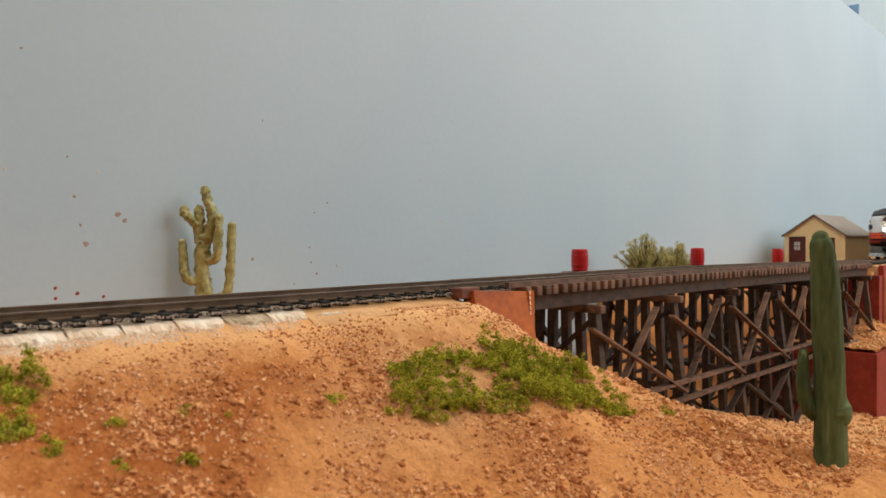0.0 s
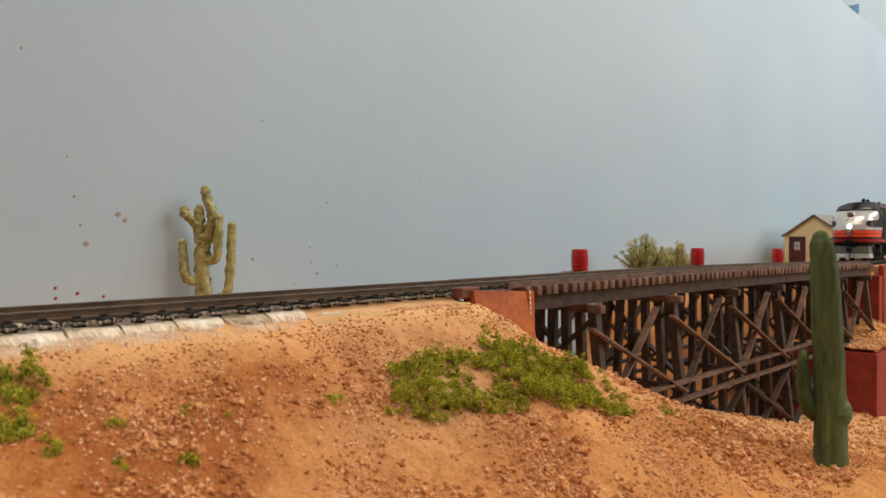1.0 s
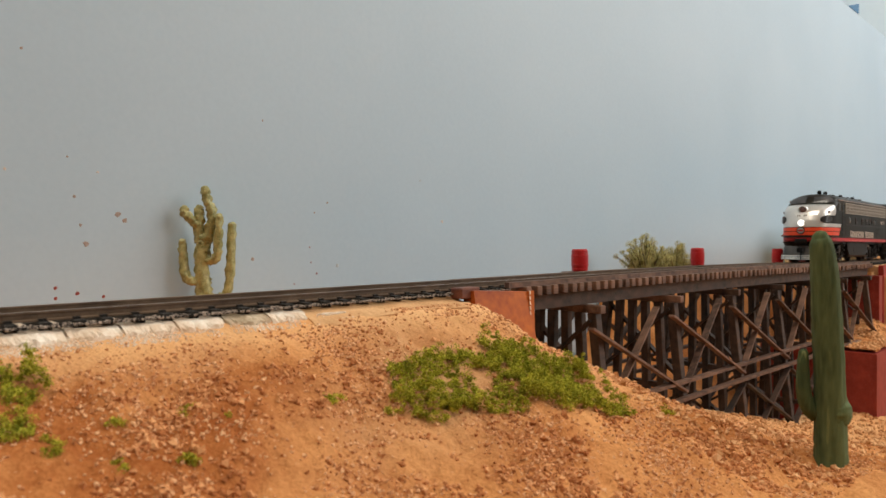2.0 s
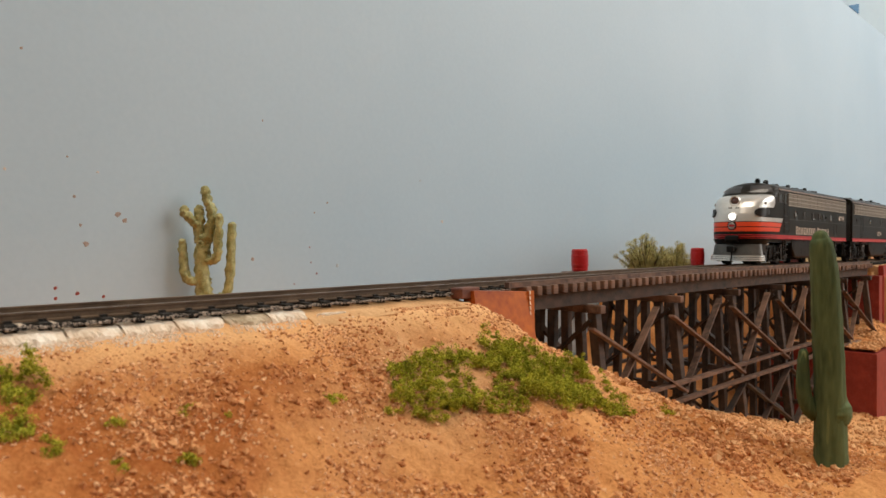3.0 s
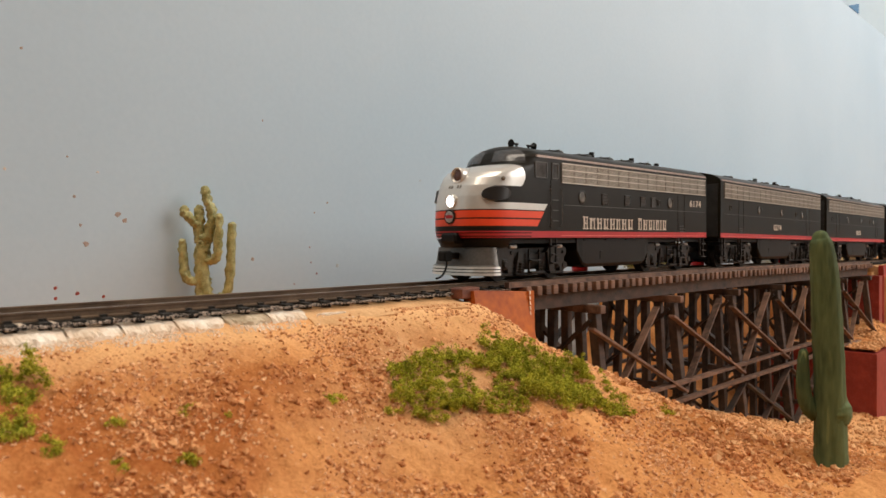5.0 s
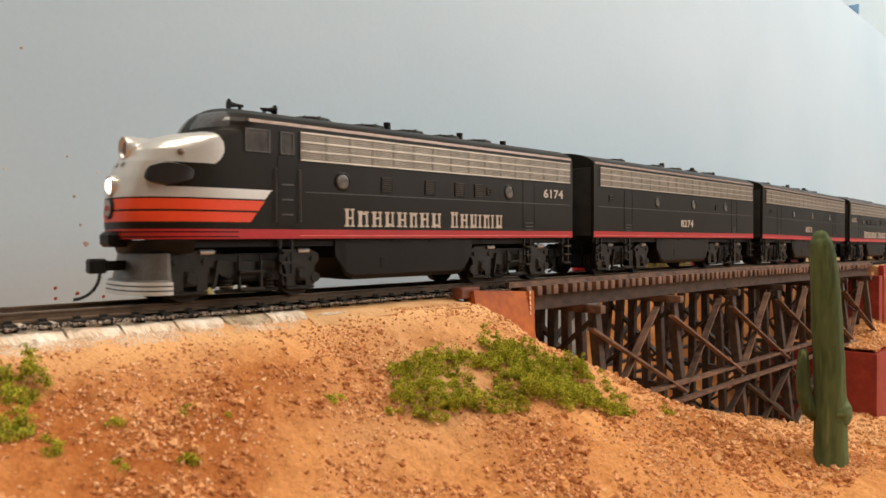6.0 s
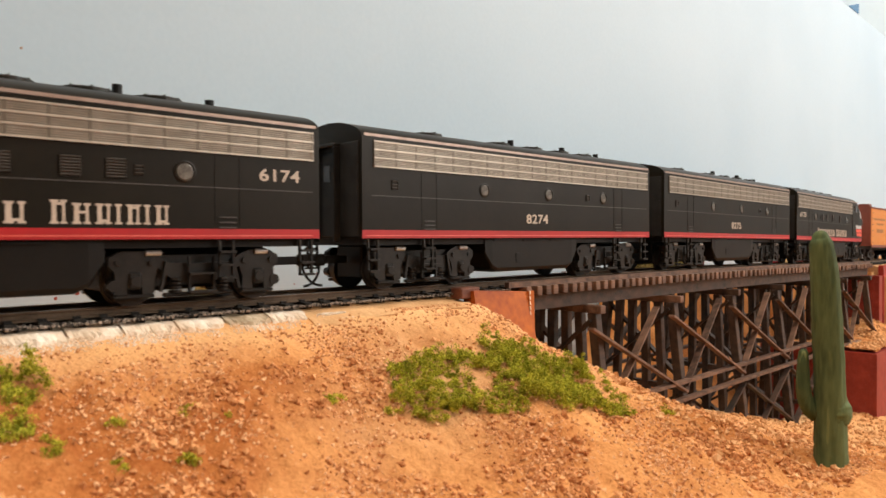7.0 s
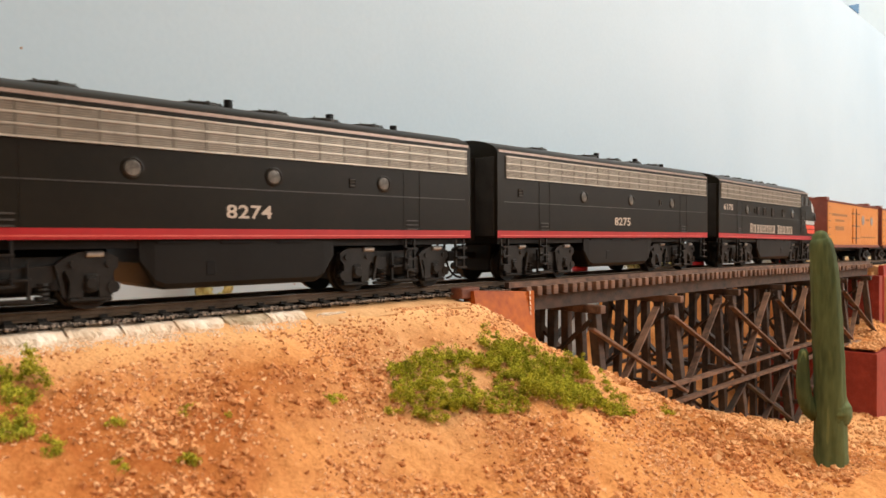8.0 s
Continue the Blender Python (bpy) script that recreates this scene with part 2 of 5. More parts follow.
def backdrop():
    """Painted hardboard sky along the far side of the track; its top edge falls away at one end."""
    bm = bmesh.new()
    front, back = [], []
    ss = [-0.9 + i * 0.05 for i in range(54)]
    for s in ss:
        top = 0.3603
        for lst, o in ((front, WALL_O), (back, WALL_O + 0.004)):
            lst.append((bm.verts.new(at(s, o, -0.16)), bm.verts.new(at(s, o, top))))
    for i in range(len(ss) - 1):
        bm.faces.new((front[i][0], front[i + 1][0], front[i + 1][1], front[i][1]))
        bm.faces.new((back[i + 1][0], back[i][0], back[i][1], back[i + 1][1]))
        bm.faces.new((front[i][1], front[i + 1][1], back[i + 1][1], back[i][1]))
    return tagged(obj("backdrop", bm, PAINT_SKY), "grey-blue painted sky board with paint specks", "backdrop", kind="structure")


backdrop()


# ---------------------------------------------------------------- ground
CREEK = [(-0.30, 0.10), (-0.081, 0.000), (-0.064, -0.0155), (-0.050, -0.0225), (-0.015, -0.0405), (0.005, -0.0488), (0.04, -0.0597), (0.085, -0.0709), (0.20, -0.0972), (0.30, -0.1075), (0.5, -0.109), (2.0, -0.11)]
CREEK_S, CREEK_Z = [a for a, _ in CREEK], [b for _, b in CREEK]


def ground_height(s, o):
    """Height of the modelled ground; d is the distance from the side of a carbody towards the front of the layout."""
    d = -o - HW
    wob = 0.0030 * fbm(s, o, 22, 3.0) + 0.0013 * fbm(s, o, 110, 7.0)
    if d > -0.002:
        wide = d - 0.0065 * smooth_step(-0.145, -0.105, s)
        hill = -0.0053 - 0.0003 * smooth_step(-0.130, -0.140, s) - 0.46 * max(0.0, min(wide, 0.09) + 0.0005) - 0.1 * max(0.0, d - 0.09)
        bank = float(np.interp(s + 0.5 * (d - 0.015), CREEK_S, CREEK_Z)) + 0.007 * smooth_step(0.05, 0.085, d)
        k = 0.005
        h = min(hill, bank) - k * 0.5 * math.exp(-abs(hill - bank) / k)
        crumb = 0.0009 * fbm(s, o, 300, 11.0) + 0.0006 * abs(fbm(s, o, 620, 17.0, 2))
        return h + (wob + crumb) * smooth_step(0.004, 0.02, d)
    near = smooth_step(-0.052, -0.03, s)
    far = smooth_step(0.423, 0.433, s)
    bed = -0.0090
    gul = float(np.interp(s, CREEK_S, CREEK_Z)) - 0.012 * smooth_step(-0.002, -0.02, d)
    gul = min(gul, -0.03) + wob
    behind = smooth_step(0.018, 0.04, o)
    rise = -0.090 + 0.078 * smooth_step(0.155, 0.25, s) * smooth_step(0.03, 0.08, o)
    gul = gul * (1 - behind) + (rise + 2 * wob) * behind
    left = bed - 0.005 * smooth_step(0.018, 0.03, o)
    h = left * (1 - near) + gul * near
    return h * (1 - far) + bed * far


def spaced(a, b, fine_a, fine_b, fine, coarse):
    out, x = [], a
    while x < b:
        out.append(x)
        x += fine if fine_a <= x < fine_b else coarse
    out.append(b)
    return out


def ground():
    ss = spaced(-0.95, 1.75, -0.26, 0.24, 0.0008, 0.012)
    oo = spaced(-0.62, WALL_O - 0.001, -0.17, -0.012, 0.0008, 0.006)
    verts = [at(s, o, ground_height(s, o)) for s in ss for o in oo]
    n = len(oo)
    faces = [(i * n + j, (i + 1) * n + j, (i + 1) * n + j + 1, i * n + j + 1) for i in range(len(ss) - 1) for j in range(n - 1)]
    me = bpy.data.meshes.new("ground")
    me.from_pydata(verts, [], faces)
    me.materials.append(SAND)
    # two tone masks: red-brown to the left, pale by the track and right
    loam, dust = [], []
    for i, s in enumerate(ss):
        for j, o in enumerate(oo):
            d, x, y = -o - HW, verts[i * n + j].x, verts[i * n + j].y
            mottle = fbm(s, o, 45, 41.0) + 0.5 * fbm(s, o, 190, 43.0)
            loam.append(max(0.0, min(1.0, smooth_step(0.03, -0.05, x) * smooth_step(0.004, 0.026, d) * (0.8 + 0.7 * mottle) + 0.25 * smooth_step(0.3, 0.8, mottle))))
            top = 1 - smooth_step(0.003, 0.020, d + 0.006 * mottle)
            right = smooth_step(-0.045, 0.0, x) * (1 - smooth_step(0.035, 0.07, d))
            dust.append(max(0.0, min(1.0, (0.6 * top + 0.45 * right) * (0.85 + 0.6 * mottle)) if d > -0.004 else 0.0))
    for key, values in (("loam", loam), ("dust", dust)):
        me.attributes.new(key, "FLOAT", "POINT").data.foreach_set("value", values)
    for p in me.polygons:
        p.use_smooth = True
    return tagged(new("ground", me), "orange-brown sandy desert soil with gravel", "ground", kind="structure")


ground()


# ---------------------------------------------------------------- track
GAUGE = 0.00825 + 0.0004


def rails():
    prof = [(-0.00125, -0.0022), (0.00125, -0.0022), (0.00125, -0.0019), (0.0003, -0.0016), (0.0003, -0.0007), (0.0005, -0.0005), (0.0005, -0.0001), (0.0004, 0.0), (-0.0004, 0.0), (-0.0005, -0.0001), (-0.0005, -0.0005), (-0.0003, -0.0007), (-0.0003, -0.0016), (-0.00125, -0.0019)]
    for o in (-GAUGE, GAUGE):
        bm = bmesh.new()
        rings = []
        s = -0.92
        while s <= 1.72:
            rings.append([at(s, o + dy, dz) for dy, dz in prof])
            s += 0.02
        add_rings(bm, rings)
        for f in bm.faces:
            if f.calc_center_median().z > -0.00003:
                f.material_index = 1
        bmesh.ops.recalc_face_normals(bm, faces=bm.faces)
        tagged(obj("rail", bm, [RAIL, RAIL_HEAD]), "weathered brown steel rail with a polished head", "rail", "rails of the track", kind="structure")


rails()


def ties():
    """Black plastic ties on the embankments; each with its spike plates."""
    bm = bmesh.new()
    add_box(bm, (-0.0013, -0.0136, -0.0040), (0.0013, 0.0136, -0.0022), None, 0.0002)
    for o in (-GAUGE, GAUGE):
        for q in (-1, 1):
            add_box(bm, (-0.0008, o + q * 0.0014 - 0.0005, -0.0023), (0.0008, o + q * 0.0014 + 0.0005, -0.0016))
    first = tagged(obj("railway_tie", bm, TIE_PLASTIC), "black plastic railway tie with spike plates", "railway tie", "ties under the rails")
    rng = random.Random(4)
    placed = False
    for a, b in ((-0.55, -0.048), (0.435, 0.80)):
        s = a
        while s < b:
            m = track_pose(s + rng.uniform(-0.0003, 0.0003), rng.uniform(-0.0004, 0.0004), 0, rng.uniform(-1.5, 1.5))
            if placed:
                copy_thing(first, m)
            else:
                first.matrix_basis, placed = m, True
            s += 0.0066


ties()


def roadbed():
    """Strip of cork under the ties, plastered over and cut across in places."""
    cuts = [-0.62, -0.30, -0.225, -0.197, -0.1855, -0.173, -0.1605, -0.1485, -0.1365]
    for i, (a, b) in enumerate(zip(cuts, cuts[1:])):
        bm = bmesh.new()
        rings = []
        n = max(2, int((b - a) / 0.0006))
        for k in range(n + 1):
            s = a + 0.0003 + (b - a - 0.0006) * k / n
            e = -0.0164 + 0.0013 * fbm(s, 0, 160, 5) + 0.0007 * fbm(s, 0, 900, 6)
            low = -0.0057 + 0.0012 * fbm(s, 1, 170, 8) + 0.0010 * fbm(s, 1, 800, 9)
            z = -0.0041 + 0.0003 * fbm(s, 0, 200, 2)
            rings.append([at(s, 0.016, -0.010), at(s, 0.016, -0.0040), at(s, -0.0128, -0.0039), at(s, e + 0.0018, z), at(s, e + 0.0004, z - 0.0005), at(s, e - 0.0018, low), at(s, e - 0.0024, -0.011)])
        add_rings(bm, rings)
        bmesh.ops.recalc_face_normals(bm, faces=bm.faces)
        tagged(obj("roadbed", bm, CORK if i == 6 else PLASTER), "plastered cork roadbed strip under the ties", "roadbed", kind="structure")
    for a, b in ((-0.1375, -0.0765), (0.436, 0.85)):
        bm = bmesh.new()
        rings = []
        n = max(2, int((b - a) / 0.003))
        for k in range(n + 1):
            s = a + (b - a) * k / n
            e = -0.0158 + 0.0008 * fbm(s, 0, 90, 5)
            rings.append([at(s, 0.016, -0.010), at(s, 0.016, -0.0040), at(s, -0.013, -0.0040), at(s, e, -0.0050), at(s, e - 0.0018, -0.0055), at(s, -0.0205, ground_height(s, -0.0205) + 0.0005), at(s, -0.0245 - 0.003 * fbm(s, 3, 100, 8), ground_height(s, -0.0245) + 0.0001), at(s, -0.024, -0.014)])
        add_rings(bm, rings)
        bmesh.ops.recalc_face_normals(bm, faces=bm.faces)
        tagged(obj("roadbed", bm, SAND_PALE), "sand-covered roadbed shoulder", "roadbed", kind="structure")


CORK = surface("dusty_cork", (0.34, 0.25, 0.15), (0.80, 0.68, 0.52), 90, 0.95, 0.6, fine=700, spec=0.1)
SAND_PALE = surface("pale_sand", (0.52, 0.27, 0.115), (0.80, 0.50, 0.26), 60, 0.95, 0.6, fine=1200, spec=0.1)
roadbed()

# ---------------------------------------------------------------- trestle bridge
BENTS = [0.0 + 0.0655 * i for i in range(7)]
BR_A, BR_B = -0.045, 0.4195


def trestle():
    root = thing("trestle_bridge", Matrix(), "dark stained timber trestle bridge with cross bracing", "bridge")
    # two long stringers
    for o in (-0.0105, 0.0105):
        bm = bmesh.new()
        rings = []
        for k in range(41):
            s = BR_A + (BR_B - BR_A) * k / 40
            rings.append([at(s, o - 0.0032, -0.0118), at(s, o + 0.0032, -0.0118), at(s, o + 0.0032, -0.0057), at(s, o - 0.0032, -0.0057)])
        add_rings(bm, rings)
        part("stringer", bm, TIMBER, root, "long brown timber stringer")
    # guard timbers
    for o in (-0.0145, 0.0145):
        bm = bmesh.new()
        rings = []
        for k in range(41):
            s = BR_A - 0.006 + (BR_B - BR_A + 0.006) * k / 40
            rings.append([at(s, o - 0.0011, -0.0024), at(s, o + 0.0011, -0.0024), at(s, o + 0.0011, -0.0004), at(s, o - 0.0011, -0.0004)])
        add_rings(bm, rings)
        part("guard_timber", bm, TIMBER_PALE, root, "squared guard timber along the deck edge")
    # deck ties
    rng = random.Random(9)
    tie = None
    s = BR_A + 0.003
    while s < BR_B:
        m = track_pose(s, rng.uniform(-0.0004, 0.0004), 0, rng.uniform(-1.2, 1.2))
        if tie is None:
            tie = part("deck_tie", box((-0.0015, -0.0178, -0.0058), (0.0015, 0.0178, -0.0023), 0.0002), TIMBER_PALE, root)
            tie.matrix_basis = m
        else:
            again(tie, m)
        s += 0.0056
    # bents
    batter = 0.11
    foot = -0.125
    for i, s in enumerate(BENTS):
        base = foot if s < 0.29 else -0.064
        M = track_pose(s)
        # the first two caps are of paler, worn timber
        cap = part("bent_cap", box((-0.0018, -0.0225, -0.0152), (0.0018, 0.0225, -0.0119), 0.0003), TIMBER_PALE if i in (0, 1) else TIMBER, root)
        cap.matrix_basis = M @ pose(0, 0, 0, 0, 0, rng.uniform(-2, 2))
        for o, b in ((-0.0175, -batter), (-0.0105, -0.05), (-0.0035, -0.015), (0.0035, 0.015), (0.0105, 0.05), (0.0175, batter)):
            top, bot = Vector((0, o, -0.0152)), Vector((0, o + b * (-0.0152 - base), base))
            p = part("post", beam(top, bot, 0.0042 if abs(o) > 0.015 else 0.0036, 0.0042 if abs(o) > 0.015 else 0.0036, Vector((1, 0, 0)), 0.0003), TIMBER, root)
            p.matrix_basis = M
        zs = [(-0.018, -0.052), (-0.058, -0.092)] if base < -0.1 else [(-0.018, -0.05)]
        for za, zb in zs:
            for q in (-1, 1):
                a = Vector((q * 0.0022, q * (0.0175 + batter * (-za - 0.0152)), za))
                b2 = Vector((q * 0.0022, -q * (0.0175 + batter * (-zb - 0.0152)), zb))
                p = part("sway_brace", beam(a, b2, 0.0012, 0.0032, Vector((1, 0, 0))), TIMBER, root)
                p.matrix_basis = M
            if base < -0.1:
                y = 0.0175 + batter * (-zb - 0.0152) + 0.004
                p = part("sill", box((-0.0017, -y, zb - 0.0048), (0.0017, y, zb - 0.0022)), TIMBER, root)
                p.matrix_basis = M
    # braces and girts along the sides, paler timber in front, darker behind
    for side in (-1, 1):
        def on(s, z, gap=0.0022):
            return at(s, side * (0.0175 + 0.11 * max(0.0, -z - 0.0152) + gap), z)
        outward = at(0.1, side * 0.05) - at(0.1, 0)
        for a, b in zip(BENTS, BENTS[1:]):
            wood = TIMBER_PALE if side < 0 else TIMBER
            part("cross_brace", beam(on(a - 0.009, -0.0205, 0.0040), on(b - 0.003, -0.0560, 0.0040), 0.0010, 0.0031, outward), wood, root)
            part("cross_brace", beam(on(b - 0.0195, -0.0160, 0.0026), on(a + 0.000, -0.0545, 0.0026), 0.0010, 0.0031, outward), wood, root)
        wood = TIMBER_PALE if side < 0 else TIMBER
        for z, gap, a, b in ((-0.0515, 0.0034, -0.005, 0.235), (-0.0595, 0.0034, 0.02, 0.425)):
            cuts = [a] + [q for q in (0.1, 0.21, 0.30) if a + 0.03 < q < b - 0.03] + [b]
            for c, d in zip(cuts, cuts[1:]):
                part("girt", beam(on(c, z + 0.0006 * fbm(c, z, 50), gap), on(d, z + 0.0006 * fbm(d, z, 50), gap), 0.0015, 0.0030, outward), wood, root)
        # second tier below the girts
        for a, b in zip(BENTS[1:4], BENTS[2:5]):
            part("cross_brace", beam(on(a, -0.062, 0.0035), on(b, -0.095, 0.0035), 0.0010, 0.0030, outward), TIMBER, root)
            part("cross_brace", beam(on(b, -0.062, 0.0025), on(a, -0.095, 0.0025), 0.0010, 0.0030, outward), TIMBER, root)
    return root


trestle()

# ---------------------------------------------------------------- train
V, ACC = 0.11866, -0.00041


def run(t):
    return -(V * (t - 6) + ACC * (t - 6) ** 2)


TRAIN = []            # things, their place on the line, turn
WHEELS = []           # wheelsets of the train, turning way
SECTION = [(-0.01725, 0.0159), (-0.01725, 0.0184), (-0.01725, 0.0462), (-0.0166, 0.0474), (-0.0149, 0.0487), (-0.0108, 0.0503), (-0.0056, 0.0514), (0, 0.0518), (0.0056, 0.0514), (0.0108, 0.0503), (0.0149, 0.0487), (0.0166, 0.0474), (0.01725, 0.0462), (0.01725, 0.0184), (0.01725, 0.0159)]
UPPER = [(0.0, 0.01725), (0.0462, 0.01725), (0.0474, 0.0166), (0.0487, 0.0149), (0.0503, 0.0108), (0.0514, 0.0056), (0.0518, 0.0004)]
NOSE = [(0.0155, 0.0052), (0.018, 0.0044), (0.022, 0.0042), (0.027, 0.0046), (0.031, 0.0055), (0.035, 0.0070), (0.038, 0.0088), (0.040, 0.0108), (0.0415, 0.0132), (0.0425, 0.0164), (0.0432, 0.0205), (0.0437, 0.0230), (0.0460, 0.0242), (0.0485, 0.0259), (0.0500, 0.0275), (0.0510, 0.0294), (0.0515, 0.0315), (0.0518, 0.036)]
A_LEN, B_LEN = 0.1722, 0.1628
A_MID = 0.087


def between(table, v):
    return float(np.interp(v, [a for a, _ in table], [b for _, b in table]))


def nose_point(z, phi, side=-1, out=0.0):
    """Point of the nose's skin at height z; phi runs from the middle of the front to the flat of the side."""
    xf, w = between(NOSE, z), between(UPPER, z)
    f = smooth_step(0.038, 0.046, z)
    xs = max(0.030 + 0.006 * f, xf + 0.004)
    p = 2.8 - 0.5 * f
    c, s = max(0.0, math.cos(phi)), max(0.0, math.sin(phi))
    return Vector((xs - (xs - xf) * c ** (2 / p) - out * c - A_MID, side * (w * s ** (2 / p) + out * s), z))


def nose_paint(x, z):
    """0 black, 1 red, 2 orange, 3 silver."""
    x += A_MID
    if z < 0.0184:
        groove = x < 0.03 and (0.0163 < z < 0.01665 or 0.0175 < z < 0.01785)
        return 0 if groove else 1
    if z < 0.0202:
        return 0
    if z < 0.0262:
        return 2 if x < 0.0333 + (z - 0.0202) * 0.75 and not 0.0227 < z < 0.0232 and z < 0.0258 else 0
    if z < 0.0287:
        return 3 if x < 0.0375 + (z - 0.0262) * 0.8 else 0
    if z < 0.0347:
        return 3 if x < 0.0125 else 0
    if z < 0.0436:
        if x < 0.0218:
            return 3
        return 3 if math.hypot(x - 0.0218, (z - 0.0388) * 1.0) < 0.0045 else 0
    return 0


def nose_mesh():
    bm = bmesh.new()
    zs = sorted({round(0.0159 + i * 0.0002, 5) for i in range(182)} | {0.0184, 0.0202, 0.0227, 0.0232, 0.0258, 0.0262, 0.0287, 0.0347, 0.0436, 0.0163, 0.01665, 0.0175, 0.01785, 0.0518})
    zs = [z for z in zs if z <= 0.0518]
    cols = 84
    straight = [0.0305 + 0.00025 * k for k in range(40)] + [0.0415, 0.045, 0.050]
    rows = []
    for z in zs:
        left = [nose_point(z, math.pi / 2 * (1 - (1 - k / cols) ** 1.8)) for k in range(cols + 1)]
        w = between(UPPER, z)
        xl = left[-1].x
        for x in straight:
            left.append(Vector((max(x - A_MID, xl + (x - 0.030) * 0.02), -w, z)))
        row = [Vector((p.x, -p.y, p.z)) for p in reversed(left[1:])] + left
        rows.append([bm.verts.new(p) for p in row])
    for a, b in zip(rows, rows[1:]):
        for i in range(len(a) - 1):
            f = bm.faces.new((a[i], a[i + 1], b[i + 1], b[i]))
            c = f.calc_center_median()
            f.material_index = nose_paint(c.x, c.z)
    bmesh.ops.recalc_face_normals(bm, faces=bm.faces)
    return bm


def carbody_mesh(x0, x1, front=True):
    bm = bmesh.new()
    xs = [x0 + (x1 - x0) * k / 8 for k in range(9)]
    vs = add_rings(bm, [[Vector((x, y, z)) for y, z in SECTION] for x in xs])
    bmesh.ops.recalc_face_normals(bm, faces=bm.faces)
    for f in bm.faces:
        f.smooth = True
        if f.calc_center_median().z < 0.0184 and abs(f.normal.y) > 0.9:
            f.material_index = 1
    for e in bm.edges:
        if len(e.link_faces) == 2 and e.calc_face_angle(0) > radians(35):
            e.smooth = False
        a, b = e.verts
        if abs(abs(a.co.y) - 0.01725) < 1e-5 and abs(a.co.z - b.co.z) < 1e-6:
            e.smooth = False
    return bm


def patch(fn, nu, nv, thick=None):
    """A skin over fn(u, v), u and v from 0 to 1."""
    bm = bmesh.new()
    g = [[bm.verts.new(fn(i / nu, j / nv)) for j in range(nv + 1)] for i in range(nu + 1)]
    for i in range(nu):
        for j in range(nv):
            bm.faces.new((g[i][j], g[i + 1][j], g[i + 1][j + 1], g[i][j + 1]))
    return bm


def digits(text, height, parent, x, z, side, name="number"):
    """Raised figures on the side of a car; x is their middle."""
    cu = bpy.data.curves.new(name, "FONT")
    cu.body, cu.size, cu.align_x, cu.extrude, cu.offset = text, height * 1.42, "CENTER", 0.00006, 0.00009
    cu.space_character = 1.08
    tmp = bpy.data.objects.new(name, cu)
    scene.collection.objects.link(tmp)
    me = bpy.data.meshes.new_from_object(tmp.evaluated_get(bpy.context.evaluated_depsgraph_get()))
    bpy.data.objects.remove(tmp)
    me.materials.clear()
    me.materials.append(CREAM)
    ob = new(name, me)
    ob.parent = parent
    turn = 0 if side < 0 else 180
    ob.matrix_basis = pose(x, side * (HW + 0.00003), z - height / 2, 90, 0, turn) @ Matrix.Diagonal((1.3, 1, 1, 1))
    return tagged(ob, "cream painted figures")


def name_bars(parent, x0, x1, z0, z1, side):
    """The company's name as plain upright blocks, one for each letter."""
    widths = [1.0, 1.15, 1.1, 1.05, 1.1, 0.95, 1.1, 1.15, -0.75, 0.95, 1.05, 0.95, 0.5, 0.9, 0.5, 0.95]
    total = sum(abs(w) for w in widths)
    unit = (x1 - x0) / total
    x = x0 if side < 0 else x1
    sg = 1 if side < 0 else -1
    for k, w in enumerate(widths):
        a, b = x + sg * 0.12 * unit, x + sg * (abs(w) - 0.12) * unit
        x += sg * abs(w) * unit
        if w < 0:
            continue
        a, b = min(a, b), max(a, b)
        top = z1 if k in (0, 9) else z1 - 0.0006
        bm = bmesh.new()
        y0, y1 = sorted((side * HW, side * (HW + 0.0001)))
        st = 0.28 * (b - a) if w > 0.6 else 0.6 * (b - a)
        stems = [(a + 0.1 * (b - a), a + 0.1 * (b - a) + st)]
        if w > 0.6:
            stems.append((b - 0.1 * (b - a) - 0.6 * st, b - 0.1 * (b - a)))
            bar = z0 + (top - z0) * (0.42, 0.78, 0.5, 0.1)[k % 4]
            add_box(bm, (stems[0][1], y0, bar), (stems[1][0], y1, bar + 0.0006))
        for p, q in stems:
            add_box(bm, (p, y0, z0), (q, y1, top))
            for foot in (z0, top - 0.0005):
                add_box(bm, (p - 0.0004, y0, foot), (p, y1, foot + 0.0005))
                add_box(bm, (q, y0, foot), (q + 0.0004, y1, foot + 0.0005))
        part("lettering_bar", bm, CREAM, parent, "cream painted block on black")


def grille(root, x0, x1):
    """Stainless grille along the top of the side: backing, fine slats, long bars and uprights."""
    z0, z1 = 0.0374, 0.0449
    for side in (-1, 1):
        y = side * HW
        bx = lambda a, b, c, d, h: box((a, min(y, y + side * h), c), (b, max(y, y + side * h), d))
        g = part("grille", bx(x0, x1, z0, z1, 0.00022), GRILLE, root, "tan metal air intake grille")
        bm = bmesh.new()
        n = 15
        for k in range(n):
            zc = z0 + (z1 - z0) * (k + 0.5) / n
            add_box(bm, (x0, min(y, y + side * 0.0004), zc - 0.00010), (x1, max(y, y + side * 0.0004), zc + 0.00010))
        part("slat_bank", bm, GRILLE_FINE, g)
        for zc in (z0, z0 + 0.0026, z0 + 0.0050, z1):
            part("bar", bx(x0 - 0.0002, x1 + 0.0002, zc - 0.0002, zc + 0.0002, 0.00055), GRILLE_LIGHT, g)
        post = None
        n = round((x1 - x0) / 0.0083)
        for k in range(n + 1):
            xc = x0 + (x1 - x0) * k / n
            if post is None:
                post = part("upright", bx(-0.00032, 0.00032, z0, z1, 0.00042), GRILLE, g)
                post.matrix_basis = pose(xc, 0, 0)
            else:
                again(post, pose(xc, 0, 0))


